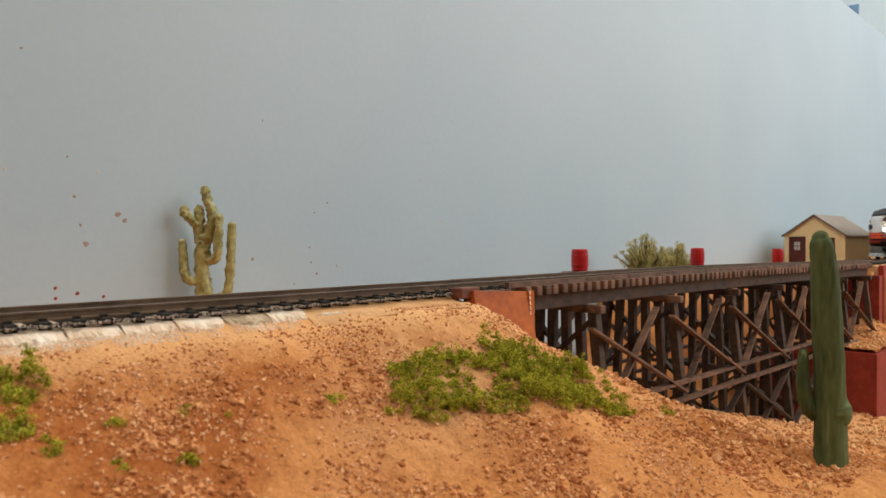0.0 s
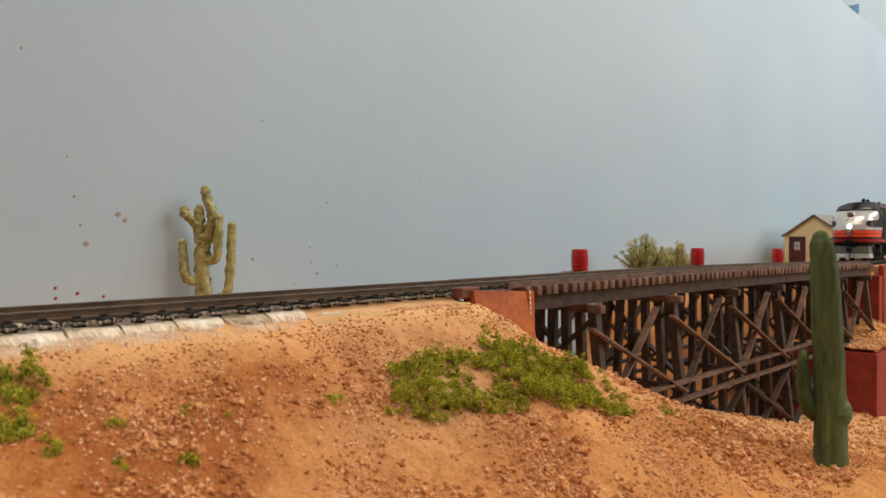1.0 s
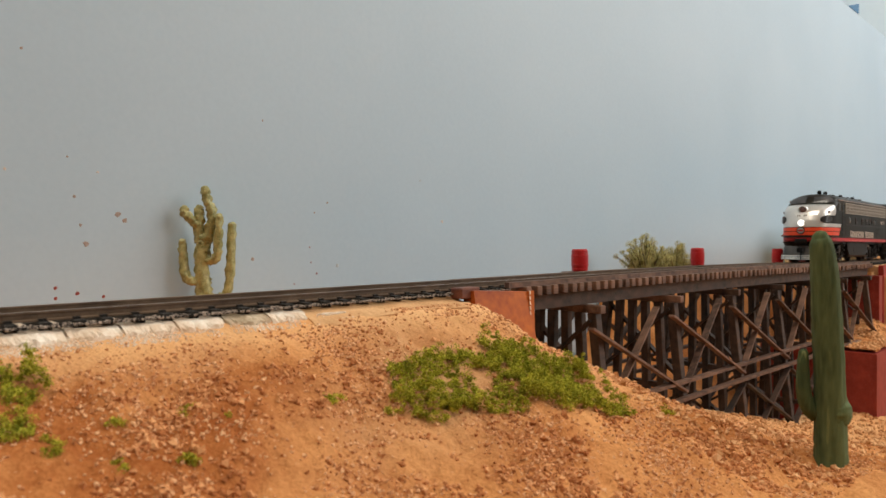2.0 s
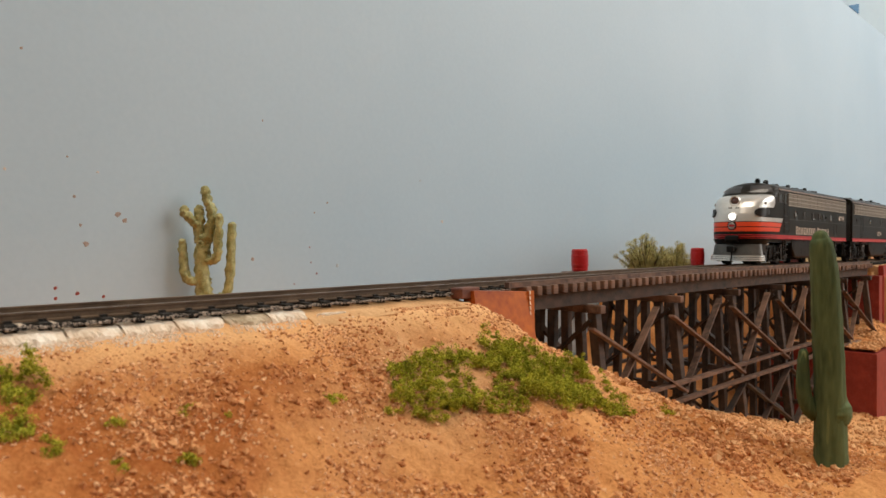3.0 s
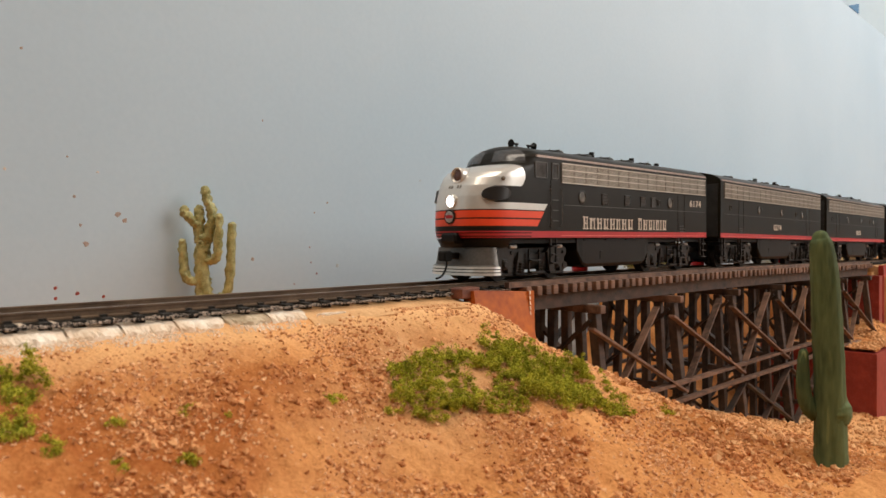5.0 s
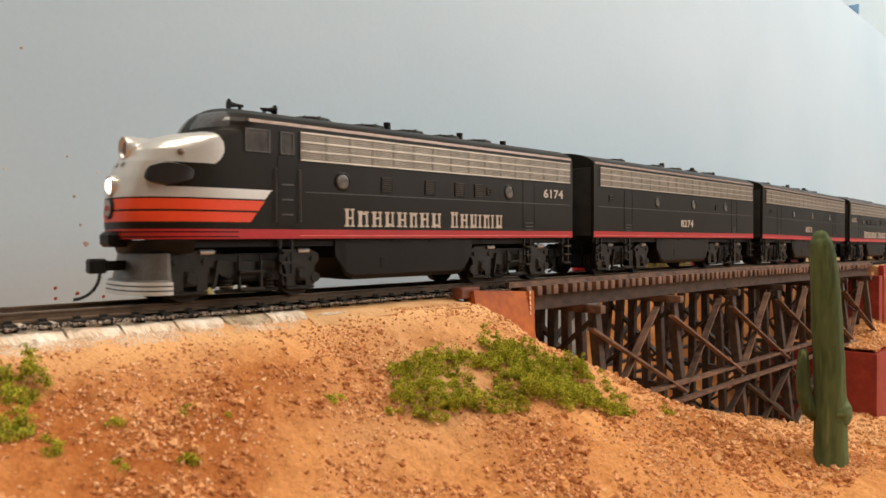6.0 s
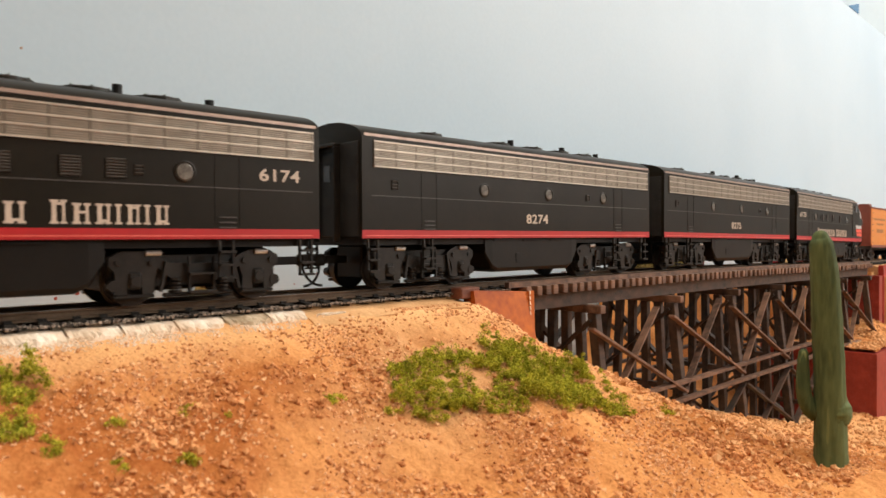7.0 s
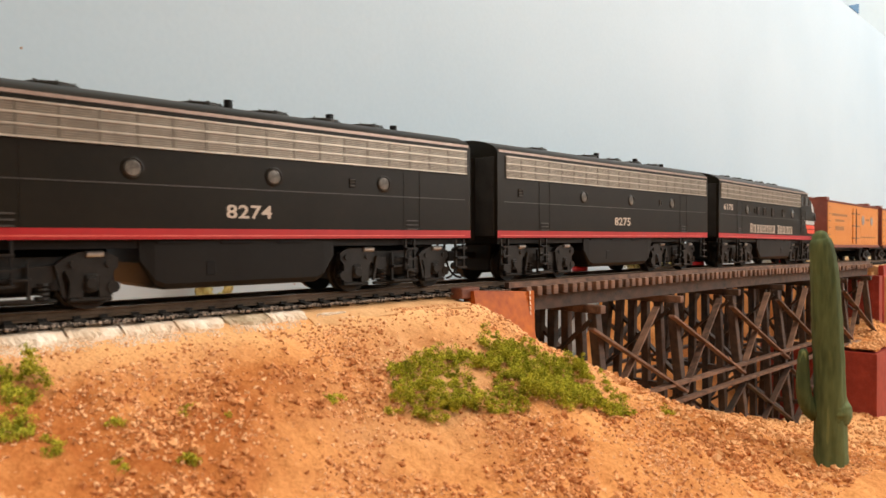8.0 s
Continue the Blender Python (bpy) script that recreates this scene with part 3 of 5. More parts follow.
GRILLE_FINE = surface("grille_slat", (0.30, 0.265, 0.215), (0.42, 0.375, 0.31), 300, 0.4, 0.05, metal=0.3)
GRILLE_LIGHT = surface("grille_bright", (0.46, 0.41, 0.34), (0.60, 0.54, 0.46), 300, 0.38, 0.05, metal=0.4)
ROOF_HIGHLIGHT = surface("roof_edge_line", (0.34, 0.25, 0.21), (0.46, 0.36, 0.31), 300, 0.35, 0.02, metal=0.3)


def porthole(root, x, z, r=0.0023):
    for side in (-1, 1):
        ring = part("porthole", lathe([(r + 0.0005, -0.0003), (r + 0.0005, 0.0002), (r + 0.0001, 0.0003), (r - 0.0001, 0.0001), (0.0001, 0.0001)], 24), BLACK, root)
        ring.matrix_basis = pose(x, side * HW, z, 90 if side < 0 else -90)
        part("porthole_glass", lathe([(r - 0.0001, 0.00012), (r - 0.0005, 0.00016), (0.0001, 0.00018)], 24), PORT_GLASS, ring, "clear round window pane", True)


PORT_GLASS = surface("cloudy_glass", (0.05, 0.047, 0.043), (0.20, 0.19, 0.17), 260, 0.2, 0.0)


def louvre(root, x, z, w=0.0042, h=0.0046, n=7):
    for side in (-1, 1):
        y = side * HW
        bm = bmesh.new()
        for a, b, c, d in ((-w / 2, w / 2, h / 2 - 0.0002, h / 2), (-w / 2, w / 2, -h / 2, -h / 2 + 0.0002), (-w / 2, -w / 2 + 0.0002, -h / 2, h / 2), (w / 2 - 0.0002, w / 2, -h / 2, h / 2)):
            add_box(bm, (x + a, min(y, y + side * 0.0003), z + c), (x + b, max(y, y + side * 0.0003), z + d))
        fr = part("louvre", bm, BLACK, root)
        slat = None
        for k in range(n):
            zc = z + h * ((k + 0.5) / n - 0.5)
            m = pose(x, y + side * 0.00012, zc, 35 * side)
            if slat is None:
                slat = part("slat", box((-w / 2 + 0.0002, -0.0003, -0.00008), (w / 2 - 0.0002, 0.0003, 0.00008)), BLACK_EDGE, fr)
                slat.matrix_basis = m
            else:
                again(slat, m)


def seams(root, xs, x0, x1, z=0.0287):
    """Thin raised battens and rivet lines on the side."""
    for side in (-1, 1):
        y = side * HW
        part("side_batten", box((x0, min(y, y + side * 0.00015), z - 0.00012), (x1, max(y, y + side * 0.00015), z + 0.00012)), BLACK_EDGE, root)
        for x in xs:
            part("door_seam", box((x - 0.00008, min(y, y + side * 0.00012), 0.0193), (x + 0.00008, max(y, y + side * 0.00012), 0.0365)), BLACK, root)
        for xa, xb in zip(xs[::2], xs[1::2]):
            for zz in (0.0186, 0.0199, 0.0212):
                part("door_rung", box((xa + 0.001, min(y, y + side * 0.0004), zz), (xb - 0.001, max(y, y + side * 0.0004), zz + 0.0003)), BLACK_EDGE, root)
        part("stripe_line", box((x0 - 0.002, min(y, y + side * 0.00012), 0.01655), (x1, max(y, y + side * 0.00012), 0.01685)), STRIPE_LIGHT, root)


BLACK_EDGE = surface("worn_black_edge", (0.05, 0.047, 0.042), (0.08, 0.075, 0.068), 300, 0.45, 0.02)
STRIPE_LIGHT = surface("worn_red_line", (0.62, 0.10, 0.08), (0.75, 0.2, 0.16), 200, 0.4, 0.02)


def roof_details(root, xs_fan, xs_stack, x0, x1):
    for side in (-1, 1):
        # strip along the roof edge, its highlight put in as pale pinkish colour
        part("roof_line", beam((x0, side * 0.01702, 0.0467), (x1, side * 0.01702, 0.0467), 0.0007, 0.0008, Vector((0, 0, 1))), ROOF_HIGHLIGHT, root, "roof edge strip coloured as a pale pinkish highlight")
    for x in xs_fan:
        f = part("roof_fan", lathe([(0.0068, 0.0508), (0.0066, 0.0519), (0.0062, 0.0522), (0.0022, 0.0523), (0.0020, 0.0525), (0.0001, 0.0525)], 28), BLACK, root)
        f.matrix_basis = pose(x, 0, 0)
        blade = None
        for k in range(8):
            m = pose(0, 0, 0, 0, 0, 45 * k)
            if blade is None:
                blade = part("fan_rib", box((0.002, -0.0002, 0.05225), (0.0062, 0.0002, 0.0525)), CHASSIS, f)
                blade.matrix_basis = m
            else:
                again(blade, m)
    for x, h in xs_stack:
        part("exhaust_stack", lathe([(0.0012, 0.0505), (0.0012, 0.0518 + h), (0.0009, 0.0518 + h), (0.0008, 0.0508)], 12), CHASSIS, root).matrix_basis = pose(x, -0.003, 0)


def side_frame_mesh(side):
    """Cast side of a four-wheel diesel truck: arched top bar, pedestals, journal boxes and springs."""
    bm = bmesh.new()
    y0, y1 = 0.0118, 0.0136
    lo, hi = (y0, y1) if side > 0 else (-y1, -y0)
    half = [(0, 0.0056), (0.0060, 0.0056), (0.0085, 0.0072), (0.0104, 0.0090), (0.0114, 0.0062), (0.0112, 0.0030), (0.0140, 0.0027), (0.0141, 0.0078), (0.0174, 0.0078), (0.0175, 0.0027), (0.0203, 0.0030), (0.0203, 0.0082), (0.0216, 0.0096), (0.0216, 0.0116), (0.0190, 0.0130), (0.0132, 0.0130), (0.0106, 0.0120), (0.0082, 0.0102), (0, 0.0099)]
    outline = half + [(-x, z) for x, z in reversed(half) if x > 0]
    add_rings(bm, [[Vector((x, y, z)) for x, z in outline] for y in (lo, hi)])
    e = 0.0005 * (1 if side > 0 else -1)
    q = hi if side > 0 else lo
    for ax in (-0.01575, 0.01575):
        add_box(bm, (ax - 0.0016, min(lo, lo + e), 0.0040), (ax + 0.0016, max(hi, hi + e), 0.0082), None, 0.0005)
        add_cyl(bm, (ax, q, 0.0060), (ax, q + 2 * e, 0.0060), 0.0012, None, 12)
        for x2 in (-0.0038, 0.0038):
            add_cyl(bm, (ax + x2, q, 0.0104), (ax + x2, q + e, 0.0104), 0.0008, None, 8)
        add_box(bm, (ax - 0.0046, lo, 0.0018), (ax + 0.0046, hi, 0.0028), None, 0.0003)
    bmesh.ops.recalc_face_normals(bm, faces=bm.faces)
    for x in (-0.006, 0.006):
        for k in range(4):
            add_cyl(bm, (x, (lo + hi) / 2, 0.0028 + k * 0.001), (x, (lo + hi) / 2, 0.0034 + k * 0.001), 0.0016, None, 10)
    add_box(bm, (-0.009, lo, 0.0018), (0.009, hi, 0.0028), None, 0.0004)
    inner = (y0 - 0.0008, y0) if side > 0 else (-y0, -y0 + 0.0008)
    add_box(bm, (-0.0212, inner[0], 0.0046), (0.0212, inner[1], 0.0120))
    return bm


def step_mesh(side, w, z0, z1, y, rungs):
    bm = bmesh.new()
    a, b = sorted((side * y, side * (y + 0.0008)))
    for x in (-w / 2, w / 2 - 0.0006):
        add_box(bm, (x, a, z0), (x + 0.0006, b, z1))
    for k in range(rungs):
        z = z0 + (z1 - z0) * k / rungs
        add_box(bm, (-w / 2, a - 0.0012 * (side < 0), z), (w / 2, b + 0.0012 * (side > 0), z + 0.0006))
    return bm


def wheel_profile(r):
    return [(0.0009, -0.0104), (r, -0.0104), (r, -0.0081), (r + 0.0006, -0.0079), (r + 0.0006, -0.0074), (r - 0.0009, -0.0073), (0.0012, -0.0072), (0.0011, 0.0072), (r - 0.0009, 0.0073), (r + 0.0006, 0.0074), (r + 0.0006, 0.0079), (r, 0.0081), (r, 0.0104), (0.0009, 0.0104)]


def wheelset(parent, x, r):
    w = part("wheelset", lathe(wheel_profile(r), 24, pose(0, 0, 0, -90)), WHEEL_DARK, parent)
    for side in (-1, 1):
        ring = lathe([(r - 0.0001, 0.0105), (r + 0.0001, 0.0105), (r + 0.0001, 0.0082), (r - 0.0001, 0.0082)], 24, pose(0, 0, 0, -90 * side))
        part("tread", ring, WHEEL_DARK, w, "dark steel wheel tread")
        hole = bmesh.new()
        for k in range(4):
            a = k * math.pi / 2
            add_cyl(hole, (0.6 * r * math.cos(a), side * 0.0102, 0.6 * r * math.sin(a)), (0.6 * r * math.cos(a), side * 0.01055, 0.6 * r * math.sin(a)), 0.0007, None, 8)
        part("wheel_boss", hole, CHASSIS, w)
    w.matrix_basis = pose(x, 0, r)
    return w


WHEEL_DARK = surface("wheel_dark", (0.010, 0.0095, 0.009), (0.026, 0.024, 0.022), 200, 0.5, 0.05, metal=0.2)


def diesel_truck(root, x):
    t = part("truck", box((-0.0215, -0.0066, 0.0034), (0.0215, 0.0066, 0.0138), 0.0005), CHASSIS, root, "dark cast four-wheel truck")
    t.matrix_basis = pose(x, 0, 0)
    for side in (-1, 1):
        part("side_frame", side_frame_mesh(side), TRUCK_GREY, t)
        part("truck_step", step_mesh(side, 0.0068, 0.0026, 0.0115, 0.0141, 2), TRUCK_GREY, t)
        for xc in (-0.0205, 0.0205):
            part("frame_lug", cyl((xc, side * 0.0118, 0.0050), (xc, side * 0.0139, 0.0050), 0.0014, None, 10), TRUCK_GREY, t)
        for xc in (-0.0085, 0.0085):
            part("brake_hanger", beam((xc, side * 0.0140, 0.0105), (xc * 1.18, side * 0.0140, 0.0032), 0.0007, 0.0010, Vector((0, 1, 0))), TRUCK_GREY, t)
        for ax in (-0.01575, 0.01575):
            part("journal_lid", lathe([(0.0014, 0.0), (0.0014, 0.0003), (0.0011, 0.0005), (0.0001, 0.0005)], 14), TRUCK_GREY, t, "", True).matrix_basis = pose(ax, side * 0.0139, 0.0060, 90 if side < 0 else -90)
        for xc in (-0.0115, 0.0165):
            b = part("brake_cylinder", cyl((xc - 0.0018, side * 0.0136, 0.0126), (xc + 0.0018, side * 0.0136, 0.0126), 0.00075, None, 10), CYL_METAL, t, "bright metal brake cylinder")
            part("cylinder_cap", cyl((xc + 0.0018, side * 0.0136, 0.0126), (xc + 0.0024, side * 0.0136, 0.0126), 0.0005, None, 8), CHASSIS, t)
    for ax in (-0.01575, 0.01575):
        wheelset(t, ax, 0.0058)
    return t


TRUCK_GREY = surface("truck_grey_black", (0.008, 0.0075, 0.007), (0.022, 0.0205, 0.0185), 250, 0.45, 0.15, spec=0.3)
CYL_METAL = surface("bare_metal", (0.30, 0.29, 0.27), (0.55, 0.53, 0.5), 500, 0.35, 0.05, metal=0.8)


def coupler(root, x, way):
    bm = bmesh.new()
    add_box(bm, (min(x - way * 0.006, x + way * 0.004), -0.0014, 0.0082), (max(x - way * 0.006, x + way * 0.004), 0.0014, 0.0106), None, 0.0003)
    add_box(bm, (min(x + way * 0.003, x + way * 0.007), -0.0028, 0.0076), (max(x + way * 0.003, x + way * 0.007), 0.0012, 0.0112), None, 0.0005)
    c = part("coupler", bm, CHASSIS, root)
    hose = bmesh.new()
    pts = [Vector((x + way * (0.0042 + 0.0062 * (1 - math.cos(k / 10 * math.pi * 0.5))), -0.0008 - 0.00012 * k, 0.0082 - 0.0066 * math.sin(k / 10 * math.pi * 0.5))) for k in range(11)]
    for a, b in zip(pts, pts[1:]):
        add_cyl(hose, a, b, 0.0004, None, 8)
    part("air_hose", hose, CHASSIS, c)


TANK_BLACK = surface("tank_black", (0.0045, 0.004, 0.0033), (0.0085, 0.0075, 0.006), 90, 0.5, 0.1, spec=0.2)


def under_gear(root, x0, x1, xt0, xt1):
    part("underframe", box((x0 + 0.002, -0.0152, 0.0138), (x1 - 0.002, 0.0152, 0.0162)), CHASSIS, root)
    bm = bmesh.new()
    w = [(-0.0160, 0.0158), (-0.0161, 0.0052), (-0.0154, 0.0040), (-0.0140, 0.0037), (0.0140, 0.0037), (0.0154, 0.0040), (0.0161, 0.0052), (0.0160, 0.0158)]
    add_rings(bm, [[Vector((x, y * k, 0.0158 - (0.0158 - z) * q)) for y, z in w] for x, k, q in ((xt0, 0.98, 0.45), (xt0 + 0.0035, 1.0, 0.9), (xt0 + 0.006, 1, 1), (xt1 - 0.006, 1, 1), (xt1 - 0.0035, 1.0, 0.9), (xt1, 0.98, 0.45))])
    bmesh.ops.recalc_face_normals(bm, faces=bm.faces)
    t = part("fuel_tank", bm, TANK_BLACK, root)
    for side in (-1, 1):
        part("tank_slot", box((xt0 + 0.016, min(side * 0.0158, side * 0.0162), 0.0068), (xt0 + 0.0185, max(side * 0.0158, side * 0.0162), 0.0105), 0.0002), CHASSIS, t)
        for k in range(3):
            a = xt0 + 0.004 + k * 0.016
            part("tank_lip", box((a, min(side * 0.0158, side * 0.0165), 0.0149), (a + 0.009, max(side * 0.0158, side * 0.0165), 0.0154)), CHASSIS, t)


def steps(root, xs):
    for x in xs:
        for side in (-1, 1):
            part("ladder_step", step_mesh(side, 0.0042, 0.0058, 0.0156, 0.0160, 3), TRUCK_GREY, root).matrix_basis = pose(x, 0, 0)


END_GREY = surface("end_grey", (0.018, 0.018, 0.018), (0.034, 0.034, 0.033), 200, 0.45, 0.1, spec=0.3)


def end_face(root, x, way):
    """Dark end of a unit with its diaphragm and door."""
    for q in (-1, 1):
        panel = part("end_panel", box((min(x, x + way * 0.0003), min(q * 0.0066, q * 0.0158), 0.0165), (max(x, x + way * 0.0003), max(q * 0.0066, q * 0.0158), 0.0448), 0.0001), END_GREY, root, "grey-black riveted end panel")
        rivet = None
        for row in (0.0085, 0.0150):
            for k in range(14):
                m = pose(x + way * 0.0003, q * row, 0.0180 + 0.0019 * k)
                if rivet is None:
                    rivet = part("rivet", box((-0.0002, -0.0002, -0.0002), (0.0002, 0.0002, 0.0002), 0.00008), END_GREY, panel)
                    rivet.matrix_basis = m
                else:
                    again(rivet, m)
    f = part("end_door", box((min(x, x + way * 0.0004), -0.0045, 0.0165), (max(x, x + way * 0.0004), 0.0045, 0.0425), 0.0002), TRUCK_GREY, root)
    part("door_window", box((min(x, x + way * 0.0006), -0.0016, 0.0335), (max(x, x + way * 0.0006), 0.0016, 0.0385)), GLASS_DARK, f)
    for y in (-0.0062, 0.0052):
        part("diaphragm", box((min(x, x + way * 0.0022), y, 0.0150), (max(x, x + way * 0.0022), y + 0.0010, 0.0440), 0.0002), TRUCK_GREY, root)
    part("diaphragm", box((min(x, x + way * 0.0022), -0.0062, 0.0440), (max(x, x + way * 0.0022), 0.0062, 0.0450), 0.0002), TRUCK_GREY, root)


def diesel_a():
    root = thing("diesel_locomotive", Matrix(), "black model diesel locomotive with silver, orange and red nose", "locomotive", "units of the train")
    x0, x1 = -A_MID, A_LEN - A_MID
    part("nose", nose_mesh(), [BLACK, RED, ORANGE, SILVER], root, "silver, orange and black rounded nose", True)
    part("carbody", carbody_mesh(0.050 - A_MID, x1), [BLACK, RED], root)
    # windscreen panes and side windows
    for side in (-1, 1):
        part("windshield", patch(lambda u, v: nose_point(0.0447 + 0.0047 * v, 0.12 + (0.90 - 0.1 * v) * u, side, 0.00016), 14, 6), SCREEN_GLASS, root, "dark curved windscreen pane", True)
        y = side * HW
        for xa, xb in ((0.0318, 0.0390), (0.0420, 0.0462)):
            fr = bmesh.new()
            za, zb = 0.0385, 0.0446
            for a, b, c, d in ((xa, xb, zb - 0.0004, zb), (xa, xb, za, za + 0.0004), (xa, xa + 0.0004, za, zb), (xb - 0.0004, xb, za, zb)):
                add_box(fr, (a - A_MID, min(y, y + side * 0.00035), c), (b - A_MID, max(y, y + side * 0.00035), d))
            w = part("side_window", fr, BLACK_EDGE, root)
            part("pane", box((xa + 0.0004 - A_MID, min(y, y + side * 0.0001), za + 0.0004), (xb - 0.0004 - A_MID, max(y, y + side * 0.0001), zb - 0.0004)), WINDOW_GLASS, w)
        # cab door with its grab irons
        d = part("cab_door", box((0.0412 - A_MID, min(y, y + side * 0.0002), 0.0192), (0.0470 - A_MID, max(y, y + side * 0.0002), 0.0380), 0.00008), BLACK, root)
        for zz in (0.0222, 0.0262, 0.0302):
            part("door_step", box((0.0424 - A_MID, min(y, y + side * 0.0004), zz), (0.0458 - A_MID, max(y, y + side * 0.0004), zz + 0.0004)), BLACK_EDGE, d)
        for xg in (0.0405, 0.0477):
            g = bmesh.new()
            yo = y + side * 0.0008
            add_cyl(g, (xg - A_MID, yo, 0.0205), (xg - A_MID, yo, 0.0345), 0.00018, None, 6)
            for zz in (0.0205, 0.0345):
                add_cyl(g, (xg - A_MID, y, zz), (xg - A_MID, yo, zz), 0.00018, None, 6)
            part("grab_iron", g, BLACK_EDGE, root)
        # number boards on the cheeks
        bm = bmesh.new()
        rows = []
        for u in range(33):
            ph = 0.60 + 0.62 * u / 32
            k = math.sin(math.pi * (u + 0.3) / 32.6) ** 0.4
            ring = []
            for zz, o in ((0.0318 - 0.0028 * k, 0.0001), (0.0318 - 0.0025 * k, 0.0012 * k), (0.0318 + 0.0025 * k, 0.0012 * k), (0.0318 + 0.0028 * k, 0.0001)):
                ring.append(nose_point(zz, ph, side, o))
            rows.append(ring)
        add_rings(bm, rows)
        bmesh.ops.recalc_face_normals(bm, faces=bm.faces)
        part("number_board", bm, BOARD_DARK, root, "dark rounded number board")
        part("class_lamp", lathe([(0.0008, -0.0002), (0.0008, 0.0004), (0.0005, 0.0007), (0.0001, 0.0008)], 12), GRILLE, root, "", True).matrix_basis = Matrix.Translation(nose_point(0.0373, 1.0, side)) @ pose(0, 0, 0, 90 if side < 0 else -90, 0, -35 * -side)
    # lamps and badge
    up = part("headlight", lathe([(0.0031, -0.0045), (0.0031, 0.0012), (0.0028, 0.0016), (0.0025, 0.0012), (0.0024, 0.0003), (0.0001, 0.0001)], 24), SILVER, root, "round silver headlight housing", True)
    up.matrix_basis = pose(0.0090 - A_MID, 0, 0.0388, 0, -90, 0)
    part("lens", lathe([(0.0024, 0.0004), (0.0018, 0.0009), (0.0001, 0.0012)], 20), LENS_DARK, up, "unlit brownish lens", True)
    lo = part("headlight", lathe([(0.0027, -0.0030), (0.0027, 0.0010), (0.0024, 0.0013), (0.0021, 0.0008), (0.0001, 0.0006)], 24), SILVER, root, "round silver headlight housing", True)
    lo.matrix_basis = pose(0.0052 - A_MID, 0, 0.0292, 0, -90, 0)
    part("lens", lathe([(0.0021, 0.0008), (0.0016, 0.0014), (0.0001, 0.0017)], 20), LAMP_ON, lo, "lit white headlight lens", True)
    bd = part("nose_badge", lathe([(0.0027, -0.0012), (0.0027, 0.0003), (0.0023, 0.0004), (0.0001, 0.0004)], 24), TRUCK_GREY, root, "round grey badge")
    bd.matrix_basis = pose(0.0042 - A_MID, 0, 0.0236, 0, -90, 0)
    part("badge_ring", lathe([(0.0021, 0.00045), (0.0019, 0.00055), (0.0010, 0.00055), (0.0009, 0.00045)], 20), CYL_METAL, bd)
    part("badge_bar", box((-0.0006, -0.0017, 0.0005), (0.0006, 0.0017, 0.00065)), RED, bd)
    for side in (-1, 1):
        for k in range(2):
            part("number_mark", patch(lambda u, v: nose_point(0.0340 + 0.0012 * v, 0.02 + 0.045 * k + 0.03 * u, side, 0.00008), 2, 2), GRILLE, root)
    # pilot
    bm = bmesh.new()
    rows = []
    levels = [(0.0155, 0.0062, 0.0166), (0.0125, 0.0072, 0.0150), (0.0124, 0.0080, 0.0142), (0.0060, 0.0066, 0.0152), (0.00555, 0.0052, 0.0160), (0.0047, 0.0050, 0.0161), (0.0044, 0.0050, 0.0161), (0.0036, 0.0048, 0.0162), (0.0033, 0.0048, 0.0162), (0.0024, 0.0046, 0.0163)]
    for z, xf, w in levels:
        half = []
        xe = 0.0190 if z > 0.0124 else 0.0135
        for k in range(17):
            a = math.pi / 2 * k / 16
            half.append(Vector((xe - (xe - xf) * math.cos(a) ** 0.85 - A_MID, -w * math.sin(a) ** 0.85, z)))
        rows.append([Vector((p.x, -p.y, p.z)) for p in reversed(half[1:])] + half)
    vs = add_rings(bm, rows, close=False, cap=False)
    for f in bm.faces:
        z = f.calc_center_median().z
        f.material_index = 0 if z > 0.0125 else 2 if z < 0.0056 and not (0.0044 < z < 0.0047 or 0.0033 < z < 0.0036) else 1 if z < 0.0124 and z > 0.0056 else 0
    bmesh.ops.recalc_face_normals(bm, faces=bm.faces)
    bmesh.ops.solidify(bm, geom=bm.faces[:], thickness=0.0005)
    part("pilot", bm, [CHASSIS, PILOT_GREY, SILVER], root, "grey pilot with white bands")
    part("anticlimber", box((0.0028 - A_MID, -0.0040, 0.0140), (0.0085 - A_MID, 0.0040, 0.0178), 0.0008), CHASSIS, root)
    coupler(root, 0.0058 - A_MID, -1)
    coupler(root, x1, 1)
    grille(root, 0.0484 - A_MID, 0.1700 - A_MID)
    for x in (0.0622, 0.1344):
        porthole(root, x - A_MID, 0.0322)
    for x, w in ((0.0784, 0.0044), (0.0960, 0.0044), (0.1093, 0.0046), (0.1187, 0.0046)):
        louvre(root, x - A_MID, 0.0320, w)
    louvre(root, 0.1237 - A_MID, 0.0320, 0.0022, 0.0026, 3)
    seams(root, [0.1420 - A_MID, 0.1485 - A_MID], 0.0500 - A_MID, 0.1700 - A_MID)
    roof_details(root, [x - A_MID for x in (0.062, 0.083, 0.100, 0.117, 0.134)], [(0.090 - A_MID, 0.0022), (0.1235 - A_MID, 0.0022), (0.147 - A_MID, 0.0014)], 0.0330 - A_MID, x1 - 0.001)
    under_gear(root, 0.016 - A_MID, x1, 0.0605 - A_MID, 0.1165 - A_MID)
    for x in (0.0345, 0.1395):
        diesel_truck(root, x - A_MID)
    steps(root, [0.0440 - A_MID, 0.1452 - A_MID, x1 - 0.004])
    end_face(root, x1, 1)
